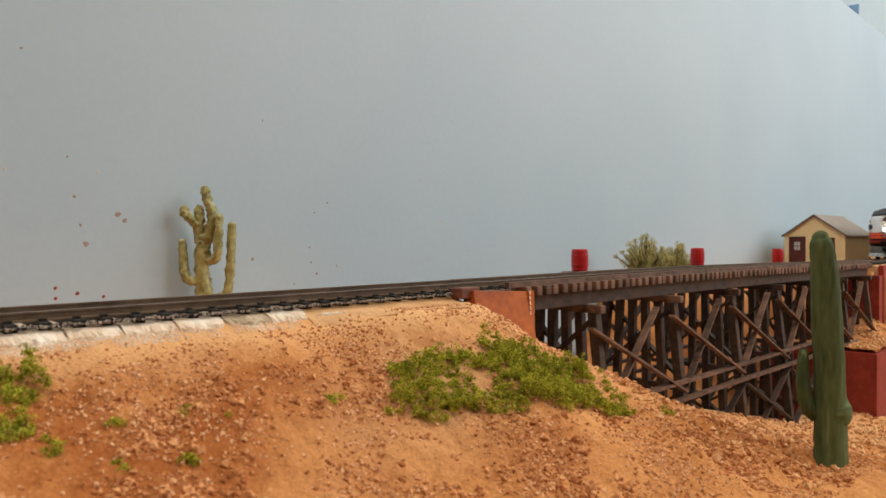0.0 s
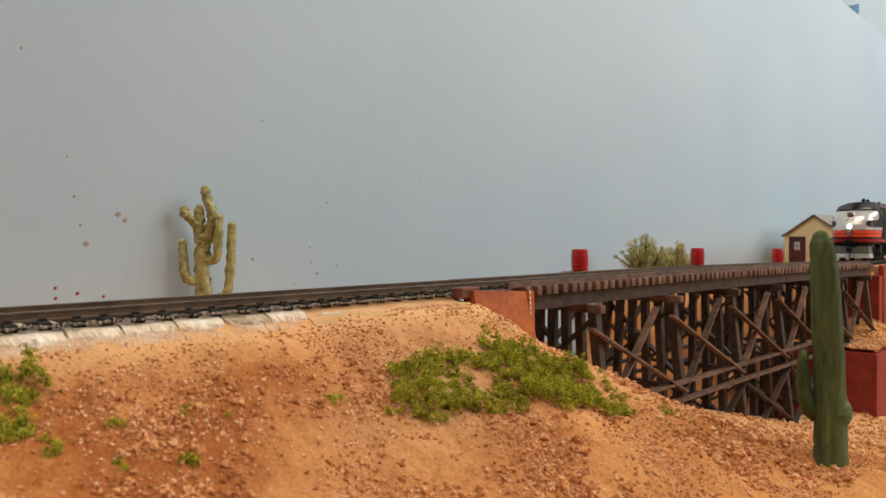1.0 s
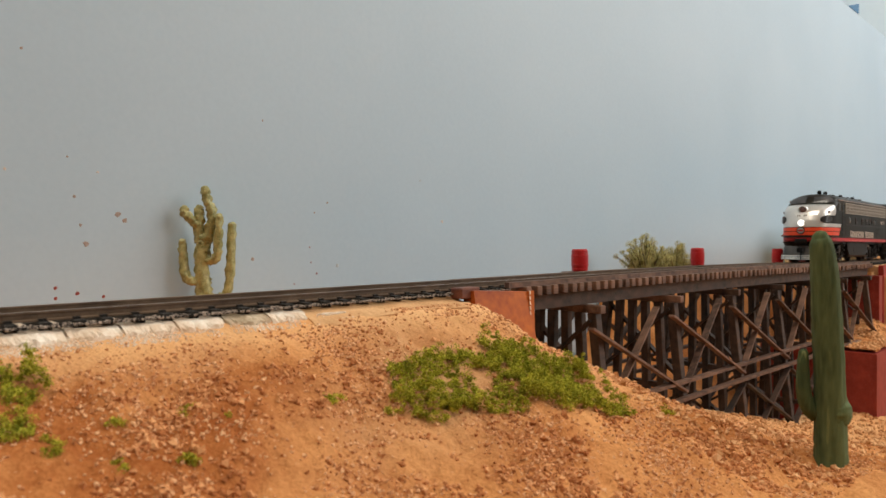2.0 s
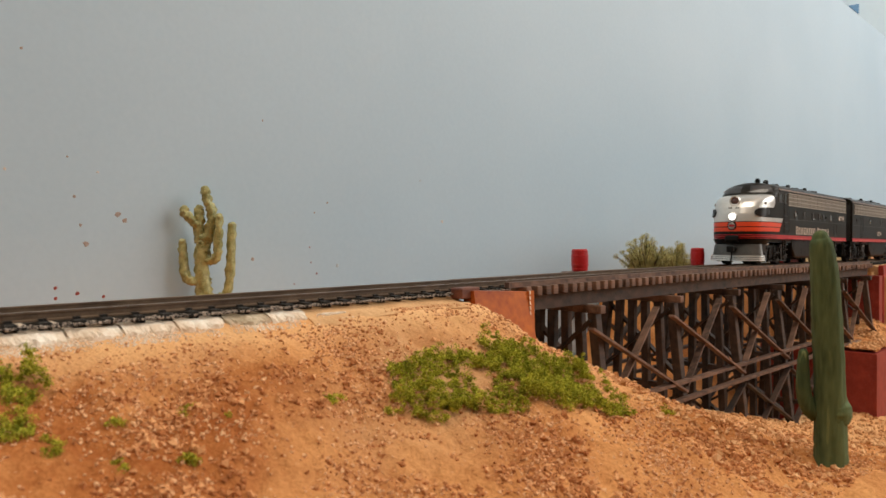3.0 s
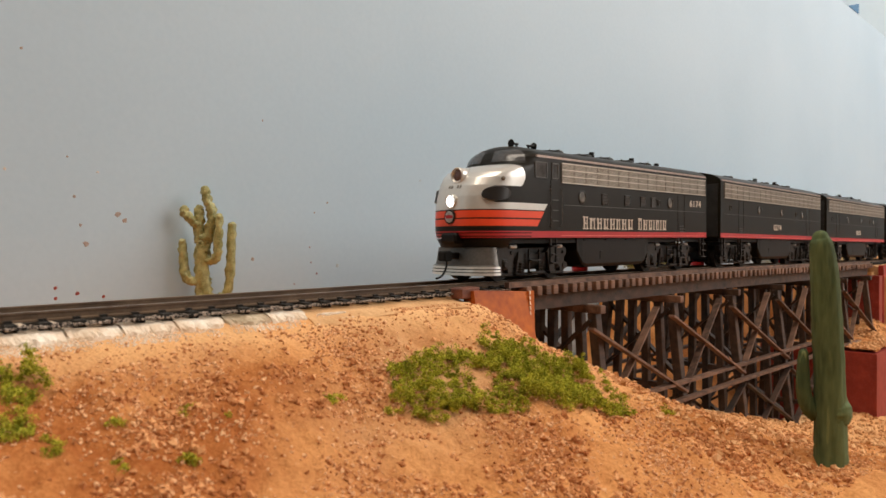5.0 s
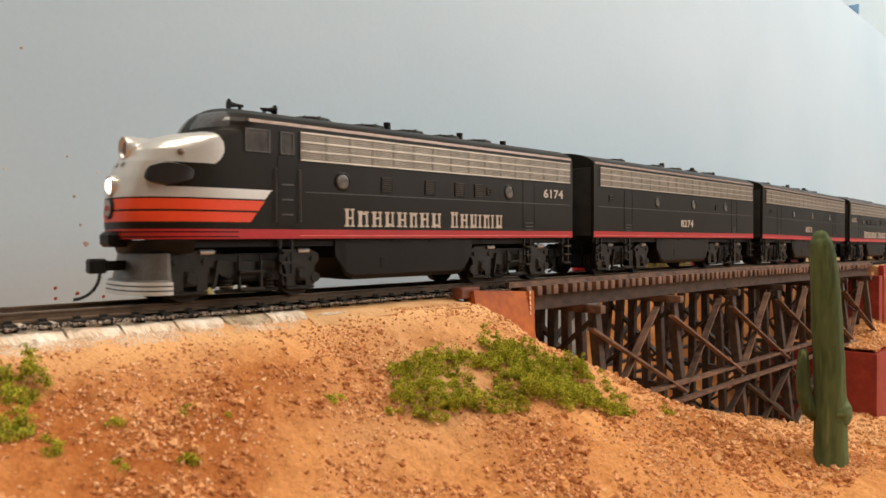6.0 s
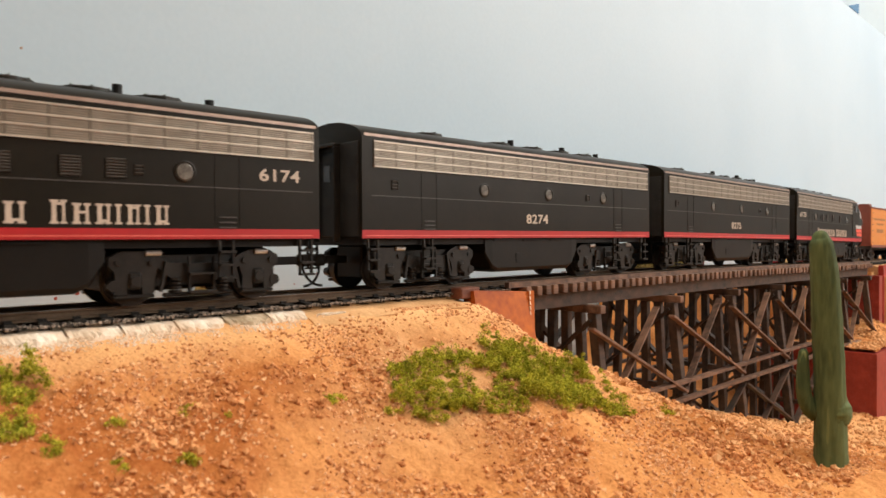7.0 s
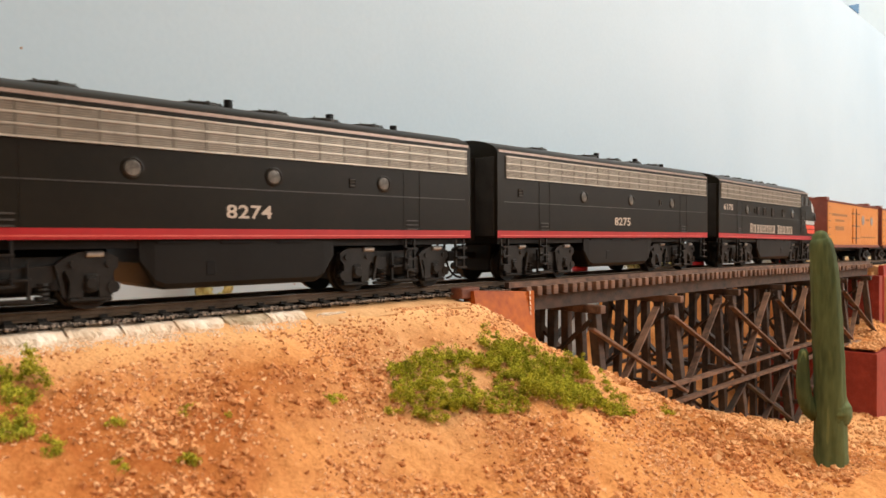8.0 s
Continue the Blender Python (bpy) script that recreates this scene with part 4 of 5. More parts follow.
    # horns
    for x, way in ((0.0385, -1), (0.0440, 1)):
        h = bmesh.new()
        rings = []
        for d, r in ((0, 0.0004), (0.003, 0.0005), (0.0050, 0.0008), (0.0060, 0.0016), (0.0062, 0.0016), (0.0062, 0.0002)):
            rings.append([Vector((x + way * d * 0.7 - A_MID, -0.0035 + r * math.cos(a * math.tau / 14), 0.0528 + r * math.sin(a * math.tau / 14))) for a in range(14)])
        add_rings(h, rings)
        add_cyl(h, (x + way * 0.001 - A_MID, -0.0035, 0.0512), (x + way * 0.001 - A_MID, -0.0035, 0.0530), 0.0005, None, 8)
        bmesh.ops.recalc_face_normals(h, faces=h.faces)
        part("horn", h, CHASSIS, root)
    for side in (-1, 1):
        name_bars(root, 0.0622 - A_MID, 0.1310 - A_MID, 0.0193, 0.0245, side)
    return root


SCREEN_GLASS = surface("windscreen_glass", (0.055, 0.056, 0.060), (0.12, 0.12, 0.125), 90, 0.14, 0.0)
WINDOW_GLASS = surface("cab_window_glass", (0.025, 0.024, 0.023), (0.12, 0.115, 0.11), 60, 0.12, 0.0)
BOARD_DARK = surface("dark_number_board", (0.014, 0.012, 0.012), (0.022, 0.019, 0.018), 100, 0.3, 0.02)
LENS_DARK = surface("unlit_lens", (0.10, 0.055, 0.05), (0.16, 0.10, 0.09), 200, 0.12, 0.0)
PILOT_GREY = surface("pilot_grey", (0.08, 0.077, 0.07), (0.17, 0.16, 0.15), 120, 0.4, 0.05, metal=0.5)


def diesel_b():
    root = thing("booster_unit", Matrix(), "black cabless model diesel unit with a red stripe", "locomotive", "units of the train")
    h = B_LEN / 2
    part("carbody", carbody_mesh(-h, h), [BLACK, RED], root)
    grille(root, 0.0046 - h, 0.1605 - h)
    for x in (0.0527, 0.0888, 0.1257):
        porthole(root, x - h, 0.0323, 0.0021)
    louvre(root, 0.0125 - h, 0.0322, 0.0026, 0.0030, 3)
    louvre(root, 0.1142 - h, 0.0320, 0.0022, 0.0026, 3)
    seams(root, [0.0235 - h, 0.0300 - h, 0.1335 - h, 0.1400 - h], 0.0035 - h, 0.1600 - h)
    roof_details(root, [x - h for x in (0.040, 0.076, 0.096, 0.114, 0.131)], [(0.083 - h, 0.0022), (0.116 - h, 0.0022), (0.141 - h, 0.0014)], 0.001 - h, h - 0.001)
    under_gear(root, -h, h, 0.0545 - h, 0.1085 - h)
    for x in (-0.0525, 0.0525):
        diesel_truck(root, x)
    steps(root, [0.0045 - h, 0.0268 - h, 0.1365 - h, B_LEN - 0.0045 - h])
    for way in (-1, 1):
        end_face(root, way * h, way)
        coupler(root, way * h, way)
    return root


def grey_truck(root, x):
    """Small freight car truck with two wheelsets."""
    t = part("truck", box((-0.002, -0.011, 0.0045), (0.002, 0.011, 0.0085), 0.0003), CHASSIS, root)
    t.matrix_basis = pose(x, 0, 0)
    for side in (-1, 1):
        bm = bmesh.new()
        y = side * 0.0118
        for a, b in (((-0.0105, y, 0.0052), (-0.004, y, 0.0080)), ((0.0105, y, 0.0052), (0.004, y, 0.0080)), ((-0.0105, y, 0.0048), (-0.003, y, 0.0030)), ((0.0105, y, 0.0048), (0.003, y, 0.0030)), ((-0.0045, y, 0.0080), (0.0045, y, 0.0080)), ((-0.0035, y, 0.0030), (0.0035, y, 0.0030))):
            add_beam(bm, a, b, 0.0013, 0.0014)
        for x2 in (-0.0096, 0.0096):
            add_box(bm, (x2 - 0.0015, y - 0.0009, 0.0035), (x2 + 0.0015, y + 0.0009, 0.0065))
        for x2 in (-0.0015, 0.0015):
            add_cyl(bm, (x2, y, 0.003), (x2, y, 0.008), 0.0011, None, 8)
        part("side_frame", bm, TRUCK_GREY, t)
    for ax in (-0.0096, 0.0096):
        wheelset(t, ax, 0.0048)


def reefer():
    """Wooden refrigerator car: boarded orange sides, brown ends and roof."""
    root = thing("freight_car", Matrix(), "orange boarded model freight car with brown ends and roof", "freight car", "cars of the train")
    h, zb, zt, w = 0.070, 0.0125, 0.0445, 0.0165
    bm = bmesh.new()
    sec = [(-w, zb), (-w, zt), (-w - 0.0008, zt + 0.0003), (-w - 0.0008, zt + 0.0009), (0, zt + 0.0030), (w + 0.0008, zt + 0.0009), (w + 0.0008, zt + 0.0003), (w, zt), (w, zb)]
    add_rings(bm, [[Vector((x, y, z)) for y, z in sec] for x in (-h, h)])
    bmesh.ops.recalc_face_normals(bm, faces=bm.faces)
    part("body", bm, REEFER_BROWN, root, "brown painted wooden body")
    for side in (-1, 1):
        y = side * w
        board = None
        n = 46
        for k in range(n):
            x = -h + 0.0008 + (2 * h - 0.0016) * (k + 0.5) / n
            if board is None:
                half = (2 * h - 0.0016) / n / 2
                board = part("board", box((-half + 0.0001, min(0, side * 0.00035), zb + 0.0008), (half - 0.0001, max(0, side * 0.00035), zt - 0.0006)), REEFER_ORANGE, root, "orange side board")
                board.matrix_basis = pose(x, y, 0)
            else:
                again(board, pose(x, y, 0))
        bx = lambda a, b, c, d, q: box((a, min(y + side * 0.0003, y + side * q), c), (b, max(y + side * 0.0003, y + side * q), d))
        door = part("door", bx(-0.0075, 0.0075, zb + 0.002, zt - 0.003, 0.0009), REEFER_ORANGE, root, "orange insulated side door")
        for z in (0.0185, 0.0280, 0.0375):
            part("hinge", bx(-0.0095, 0.0095, z - 0.0003, z + 0.0003, 0.0013), REEFER_DARK, door)
        part("door_bar", bx(-0.0004, 0.0004, zb + 0.002, zt - 0.003, 0.0014), REEFER_DARK, door)
        part("sill", bx(-h, h, zb - 0.0012, zb + 0.0008, 0.0010), REEFER_BROWN, root)
        part("round_mark", cyl((0.022, y + side * 0.0003, 0.0330), (0.022, y + side * 0.0006, 0.0330), 0.0038, None, 24), MARK_BLUE, root, "round blue-grey painted mark")
        part("round_mark", cyl((0.048, y + side * 0.0003, 0.0330), (0.048, y + side * 0.0006, 0.0330), 0.0034, None, 24), MARK_BLUE, root)
        for xa, xb, za, zz in ((-0.060, -0.022, 0.0345, 0.0362), (-0.052, -0.030, 0.0305, 0.0320), (-0.052, -0.030, 0.0240, 0.0270), (0.030, 0.042, 0.0330, 0.0345), (0.016, 0.060, 0.0190, 0.0200)):
            part("lettering_bar", bx(xa, xb, za, zz, 0.00042), MARK_DARK, root)
        for x in (-h + 0.003, h - 0.003):
            g = bmesh.new()
            for k in range(6):
                z = zb + 0.003 + k * 0.005
                add_cyl(g, (x - 0.002, y + side * 0.0009, z), (x + 0.002, y + side * 0.0009, z), 0.00022, None, 6)
            part("ladder", g, REEFER_DARK, root)
    # roof walk
    for q in (-0.0022, 0, 0.0022):
        part("roof_walk", box((-h - 0.001, q - 0.0009, zt + 0.0034), (h + 0.001, q + 0.0009, zt + 0.0040)), REEFER_BROWN, root)
    part("brake_shaft", cyl((-h - 0.0012, 0.006, 0.020), (-h - 0.0012, 0.006, 0.0500), 0.0003, None, 6), CHASSIS, root)
    part("brake_wheel", lathe([(0.0024, 0.0498), (0.0024, 0.0502), (0.0018, 0.0502), (0.0018, 0.0498)], 18), CHASSIS, root).matrix_basis = pose(-h - 0.0012, 0.006, 0)
    for x in (-0.056, 0.056):
        for y in (-0.009, 0.009):
            part("hatch", box((x - 0.004, y - 0.004, zt + 0.001), (x + 0.004, y + 0.004, zt + 0.0040), 0.0003), REEFER_BROWN, root)
    for k in range(9):
        for way in (-1, 1):
            part("end_board", box((min(way * h, way * (h + 0.0004)), -w + 0.0004, zb + 0.0035 * k + 0.0002), (max(way * h, way * (h + 0.0004)), w - 0.0004, zb + 0.0035 * (k + 1) - 0.0002)), REEFER_BROWN, root)
    part("underframe", box((-h + 0.003, -0.006, 0.0085), (h - 0.003, 0.006, zb), 0.0004), CHASSIS, root)
    for x in (-0.052, 0.052):
        grey_truck(root, x)
    for way in (-1, 1):
        coupler(root, way * h, way)
    return root


REEFER_DARK = surface("dark_hardware", (0.05, 0.03, 0.02), (0.09, 0.055, 0.035), 200, 0.5, 0.05)
MARK_BLUE = surface("blue_grey_mark", (0.20, 0.20, 0.20), (0.34, 0.33, 0.31), 300, 0.6, 0.02)
MARK_DARK = surface("faded_dark_paint", (0.26, 0.11, 0.03), (0.34, 0.15, 0.04), 300, 0.6, 0.02)


def build_train():
    a1 = diesel_a()
    b1 = diesel_b()
    b2 = copy_thing(b1, Matrix())
    a2 = copy_thing(a1, Matrix())
    # the rear locomotive's lamp is off
    for o in a2.children_recursive:
        if o.data and o.data.materials[0] == LAMP_ON:
            o.data = o.data.copy()
            o.data.materials[0] = LENS_DARK
            o["label"] = "unlit white headlight lens"
    for side in (-1, 1):
        digits("6174", 0.0031, a1, 0.1600 - A_MID, 0.0327, side)
        digits("8274", 0.0033, b1, 0.0818 - B_LEN / 2 if side < 0 else B_LEN / 2 - 0.0818, 0.0229, side)
        digits("8275", 0.0033, b2, 0.0818 - B_LEN / 2 if side < 0 else B_LEN / 2 - 0.0818, 0.0229, side)
        digits("6175", 0.0031, a2, 0.1600 - A_MID, 0.0327, side)
    tagged(a2, "black model diesel locomotive with an unlit silver nose")
    f1 = reefer()
    f2 = copy_thing(f1, Matrix())
    TRAIN.extend([(a1, -0.187 + A_MID, 0), (b1, B_LEN / 2, 0), (b2, 0.1765 + B_LEN / 2, 0), (a2, 0.3525 + A_LEN - A_MID, 180), (f1, 0.535 + 0.070, 0), (f2, 0.689 + 0.070, 0)])
    for root, _, turn in TRAIN:
        for o in root.children_recursive:
            if o.name.startswith("wheelset"):
                WHEELS.append((o, 0.0048 if root in (f1, f2) else 0.0058, -1 if turn else 1))


build_train()


def car_pose(s, turn):
    a, b = at(s - 0.05), at(s + 0.05)
    d = b - a
    tilt = Matrix.Rotation(math.atan2(d.y, d.x), 4, "Z") @ Matrix.Rotation(-math.asin(d.z / d.length), 4, "Y")
    return Matrix.Translation((a + b) / 2) @ tilt @ Matrix.Rotation(radians(turn), 4, "Z")


# ---------------------------------------------------------------- abutments
def abutment_near():
    """Rust-coloured plastic wing wall at the end of the embankment."""
    root = thing("bridge_abutment", Matrix(), "rust-red and orange painted abutment with wing wall", "abutment")
    e = -HW
    bm = bmesh.new()
    rings = []
    for k in range(9):
        s = -0.0748 + 0.029 * k / 8
        top = -0.0018 - 0.0019 * k / 8
        lean = 0.004
        rings.append([at(s, e + 0.001, -0.03), at(s, e + 0.001, top), at(s, e - 0.0035, top), at(s + 0.001, e - 0.0035 - lean, -0.03)])
    add_rings(bm, rings)
    bmesh.ops.recalc_face_normals(bm, faces=bm.faces)
    part("wing_wall", bm, RUST, root, "rust-red wall with orange wash")
    bm = bmesh.new()
    add_rings(bm, [[at(s, e - 0.0052, -0.045), at(s, e - 0.0042, -0.0033), at(s, HW + 0.004, -0.0118), at(s, HW + 0.004, -0.045)] for s in (-0.0466, -0.0440)])
    bmesh.ops.recalc_face_normals(bm, faces=bm.faces)
    part("end_wall", bm, RUST, root)
    bm = bmesh.new()
    for k in range(14):
        u = k / 14
        z = -0.0033 - 0.026 * u
        add_beam(bm, at(-0.0467, e - 0.0044 - 0.0006 * u, z), at(-0.0467, e - 0.0046 - 0.0006 * u, z - 0.0013), 0.0004, 0.0004)
    part("worn_edge", bm, PLASTER, root, "pale chipped edge")
    bm = bmesh.new()
    add_box(bm, (-0.0045, -0.0192, -0.0045), (0.0045, -0.0138, -0.0008), None, 0.0004)
    p = part("end_block", bm, RUST_DARK, root, "worn rust-brown block")
    p.matrix_basis = track_pose(-0.0745)
    return root


RUST_DARK = surface("rust_brown", (0.10, 0.03, 0.018), (0.24, 0.085, 0.045), 150, 0.5, 0.3)
abutment_near()


def brick_wall(root, name, material, s0, s1, o0, o1, z0, z1, course=0.0011, label=""):
    """A wall core, with a raised line for each course of its tiny bricks."""
    bm = bmesh.new()

    def block(a, b, c, d, e, f):
        r = [[at(s, c, e), at(s, d, e), at(s, d, f), at(s, c, f)] for s in (a, b)]
        add_rings(bm, r)
    block(s0, s1, o0, o1, z0, z1)
    bmesh.ops.recalc_face_normals(bm, faces=bm.faces)
    core = part(name, bm, material, root, label)
    bm = bmesh.new()
    z = z0
    g = 0.00018
    while z < z1 - course:
        block(s0 - g, s1, o0 - g, o1 + g, z + 0.00016, z + course - 0.00016)
        z += course
    bmesh.ops.recalc_face_normals(bm, faces=bm.faces)
    tagged(part("brick_course", bm, material, core), kind="stuff")


def abutment_far():
    root = thing("brick_abutment", Matrix(), "dark red brick abutment with stepped footing wall", "abutment")
    brick_wall(root, "footing_wall", BRICK_RED, 0.300, 0.60, -HW - 0.030, 0.030, -0.14, -0.0622, label="red brick footing wall")
    brick_wall(root, "corner_strip", BRICK_RED, 0.2985, 0.3035, -HW - 0.0308, -HW - 0.0275, -0.14, -0.0625)
    brick_wall(root, "abutment_wall", BRICK_RED, 0.4215, 0.4325, -HW - 0.0045, 0.0215, -0.0622, -0.0125)
    brick_wall(root, "wing_wall", BRICK_BRIGHT, 0.4330, 0.72, -HW - 0.0052, -HW - 0.0015, -0.0622, -0.0040, label="brighter red wing wall")
    return root


BRICK_BRIGHT = surface("bright_brick_paint", (0.30, 0.025, 0.018), (0.42, 0.05, 0.035), 200, 0.5, 0.2)
abutment_far()


def ledge():
    """Sand and rubble on top of the footing wall."""
    bm = bmesh.new()
    rings = []
    for i in range(28):
        s = 0.302 + 0.12 * i / 27
        ring = []
        for j in range(22):
            o = -HW - 0.0295 + 0.058 * j / 21
            rise = 0.010 * smooth_step(0.335, 0.42, s) * smooth_step(-HW - 0.024, -HW, o)
            ring.append(at(s, o, -0.0618 + max(0, 0.0018 + 0.003 * fbm(s, o, 90, 2)) + rise))
        rings.append(ring)
    add_rings(bm, rings, close=False, cap=False)
    bmesh.ops.recalc_face_normals(bm, faces=bm.faces)
    for f in bm.faces:
        f.smooth = True
    if sum(f.normal.z for f in bm.faces) < 0:
        bmesh.ops.reverse_faces(bm, faces=bm.faces[:])
    tagged(obj("sand_ledge", bm, SAND), "orange sand lying on the brick footing", "sand", kind="structure")


ledge()


# ---------------------------------------------------------------- barrels on their platforms
def barrels():
    h, r = 0.0114, 0.0043
    prof = [(0.0001, 0), (r * 0.86, 0), (r * 0.90, 0.0004)]
    for k in range(1, 12):
        u = k / 12
        prof.append((r * (0.90 + 0.10 * math.sin(math.pi * u)), h * u))
    prof += [(r * 0.90, h - 0.0004), (r * 0.86, h), (r * 0.80, h), (r * 0.79, h - 0.0006), (0.0001, h - 0.0006)]
    root = thing("water_barrel", Matrix(), "bright red wooden fire barrel beside the bridge deck", "barrel", "barrels along the bridge")
    part("staves", lathe(prof, 26), BARREL_RED, root, "", True)
    for u in (0.10, 0.30, 0.70, 0.90):
        rr = r * (0.90 + 0.10 * math.sin(math.pi * u)) + 0.0002
        part("hoop", lathe([(rr - 0.0003, h * u - 0.0005), (rr, h * u - 0.0004), (rr, h * u + 0.0004), (rr - 0.0003, h * u + 0.0005)], 26), BARREL_RED, root)
    plat = thing("barrel_platform", Matrix(), "small dark timber platform beside the deck", "platform", "barrel platforms")
    for k in range(5):
        part("plank", box((-0.007 + k * 0.0028, -0.0065, -0.0008), (-0.0044 + k * 0.0028, 0.0065, 0.0), 0.0001), TIMBER_PALE, plat)
    for x in (-0.004, 0.004):
        part("bearer", box((x - 0.0012, -0.016, -0.0031), (x + 0.0012, 0.0065, -0.0008)), TIMBER, plat)
    for i, s in enumerate((0.0550, 0.1880, 0.3300)):
        m, q = track_pose(s, 0.02775, -0.0013, 23 * i), track_pose(s, 0.02775, -0.0013)
        if i == 0:
            root.matrix_basis, plat.matrix_basis = m, q
        else:
            copy_thing(root, m), copy_thing(plat, q)


barrels()


# ---------------------------------------------------------------- house
def house():
    """Cream shed with a gable towards the bridge, its ridge along the track."""
    root = thing("shed_house", track_pose(0.572, 0.0728, -0.0072), "cream shed with taupe gable roof and maroon trim", "house")
    w, L, he, hp, t = 0.0302, 0.105, 0.0312, 0.0525, 0.0012
    x0 = 0.0
    # gable wall with openings, seen from -x; pieces between openings
    def wall(name, lo, hi):
        return part(name, box(lo, hi), HOUSE_CREAM, root)
    door = (0.0085, 0.0255, 0.0, 0.0300)     # y from, to, z from, to
    win = (-0.0205, -0.0085, 0.0100, 0.0285)
    bm = bmesh.new()
    for y0, y1, z0, z1 in ((-w, win[0], 0, he), (win[0], win[1], 0, win[2]), (win[0], win[1], win[3], he), (win[1], door[0], 0, he), (door[0], door[1], door[3], he), (door[1], w, 0, he)):
        add_box(bm, (x0, y0, z0), (x0 + t, y1, z1))
    add_rings(bm, [[Vector((x, -w, he)), Vector((x, w, he)), Vector((x, 0, hp))] for x in (x0, x0 + t)])
    bmesh.ops.recalc_face_normals(bm, faces=bm.faces)
    part("gable_wall", bm, HOUSE_CREAM, root)
    wall("side_wall", (x0 + t, -w, 0), (L, -w + t, he))
    wall("side_wall", (x0 + t, w - t, 0), (L, w, he))
    bm = bmesh.new()
    add_rings(bm, [[Vector((x, -w + t, 0)), Vector((x, w - t, 0)), Vector((x, w - t, he)), Vector((x, 0, hp - 0.001)), Vector((x, -w + t, he))] for x in (L - t, L)])
    bmesh.ops.recalc_face_normals(bm, faces=bm.faces)
    part("gable_wall", bm, HOUSE_CREAM, root)
    # roof slabs
    sl = (hp - he) / w
    for q in (-1, 1):
        bm = bmesh.new()
        e = w + 0.0022
        ring = lambda x: [Vector((x, 0, hp + 0.0002)), Vector((x, q * e, hp - sl * e + 0.0002)), Vector((x, q * e, hp - sl * e + 0.0014)), Vector((x, 0, hp + 0.0016))]
        add_rings(bm, [ring(x0 - 0.0022), ring(L + 0.0022)])
        bmesh.ops.recalc_face_normals(bm, faces=bm.faces)
        part("roof_slab", bm, HOUSE_ROOF, root, "taupe roof slab")
        bm = bmesh.new()
        a, b = Vector((x0 - 0.0026, 0, hp + 0.0007)), Vector((x0 - 0.0026, q * e, hp - sl * e + 0.0007))
        add_beam(bm, a, b, 0.0008, 0.0016)
        part("barge_board", bm, ROOF_EDGE, root, "thin dark board under the roof edge")
        k = None
        for i in range(12):
            u = (i + 0.5) / 12
            y, z = q * e * u, hp - sl * e * u + 0.0016
            if k is None:
                k = part("roof_batten", box((x0 - 0.002, -0.0002, 0), (L + 0.002, 0.0002, 0.0002)), HOUSE_ROOF, root)
                k.matrix_basis = pose(0, y, z)
            else:
                again(k, pose(0, y, z))
    # door
    d = part("door", box((x0 + 0.0003, door[0] + 0.0012, 0), (x0 + 0.0009, door[1] - 0.0012, door[3] - 0.0012)), HOUSE_TRIM, root, "maroon door with a barred white pane")
    part("frame", frame_mesh(x0 - 0.0006, *door, 0.0012), HOUSE_TRIM, d)
    pane_grid(d, x0, door[0] + 0.0055, door[1] - 0.0052, 0.0150, 0.0245, 2, 2)
    for k in range(5):
        part("door_board", box((x0 + 0.0001, door[0] + 0.0014 + k * 0.0029, 0.0004), (x0 + 0.0003, door[0] + 0.0041 + k * 0.0029, 0.013)), HOUSE_TRIM, d)
    # window with shutters either side
    f = part("window", frame_mesh(x0 - 0.0006, win[0], win[1], win[2], win[3], 0.0012), HOUSE_TRIM, root, "maroon framed window with white bars")
    part("dark_pane", box((x0 + 0.0007, win[0] + 0.001, win[2] + 0.001), (x0 + 0.0010, win[1] - 0.001, win[3] - 0.001)), GLASS_DARK, f)
    pane_grid(f, x0, win[0] + 0.0045, win[1] - 0.0014, win[2] + 0.0015, win[3] - 0.0015, 2, 4)
    part("foundation", box((x0 + 0.0002, -w - 0.0006, -0.0022), (L, w + 0.0006, 0.0)), HOUSE_ROOF, root)
    return root


ROOF_EDGE = surface("dark_barge_paint", (0.10, 0.075, 0.06), (0.16, 0.12, 0.10), 150, 0.6, 0.05)


def frame_mesh(x, y0, y1, z0, z1, w):
    bm = bmesh.new()
    for a, b, c, d in ((y0, y1, z1 - w, z1), (y0, y1, z0, z0 + w), (y0, y0 + w, z0, z1), (y1 - w, y1, z0, z1)):
        add_box(bm, (x, a, c), (x + 0.0014, b, d))
    return bm


def pane_grid(parent, x, y0, y1, z0, z1, ny, nz):
    for i in range(ny):
        for j in range(nz):
            a, b = y0 + (y1 - y0) * i / ny, y0 + (y1 - y0) * (i + 1) / ny
            c, d = z0 + (z1 - z0) * j / nz, z0 + (z1 - z0) * (j + 1) / nz
            part("pane", box((x - 0.0002, a + 0.0003, c + 0.0003), (x + 0.0002, b - 0.0003, d - 0.0003)), PANE_WHITE, parent, "pale window pane")


PANE_WHITE = surface("pale_pane", (0.42, 0.42, 0.44), (0.62, 0.62, 0.63), 300, 0.25, 0.0)
house()


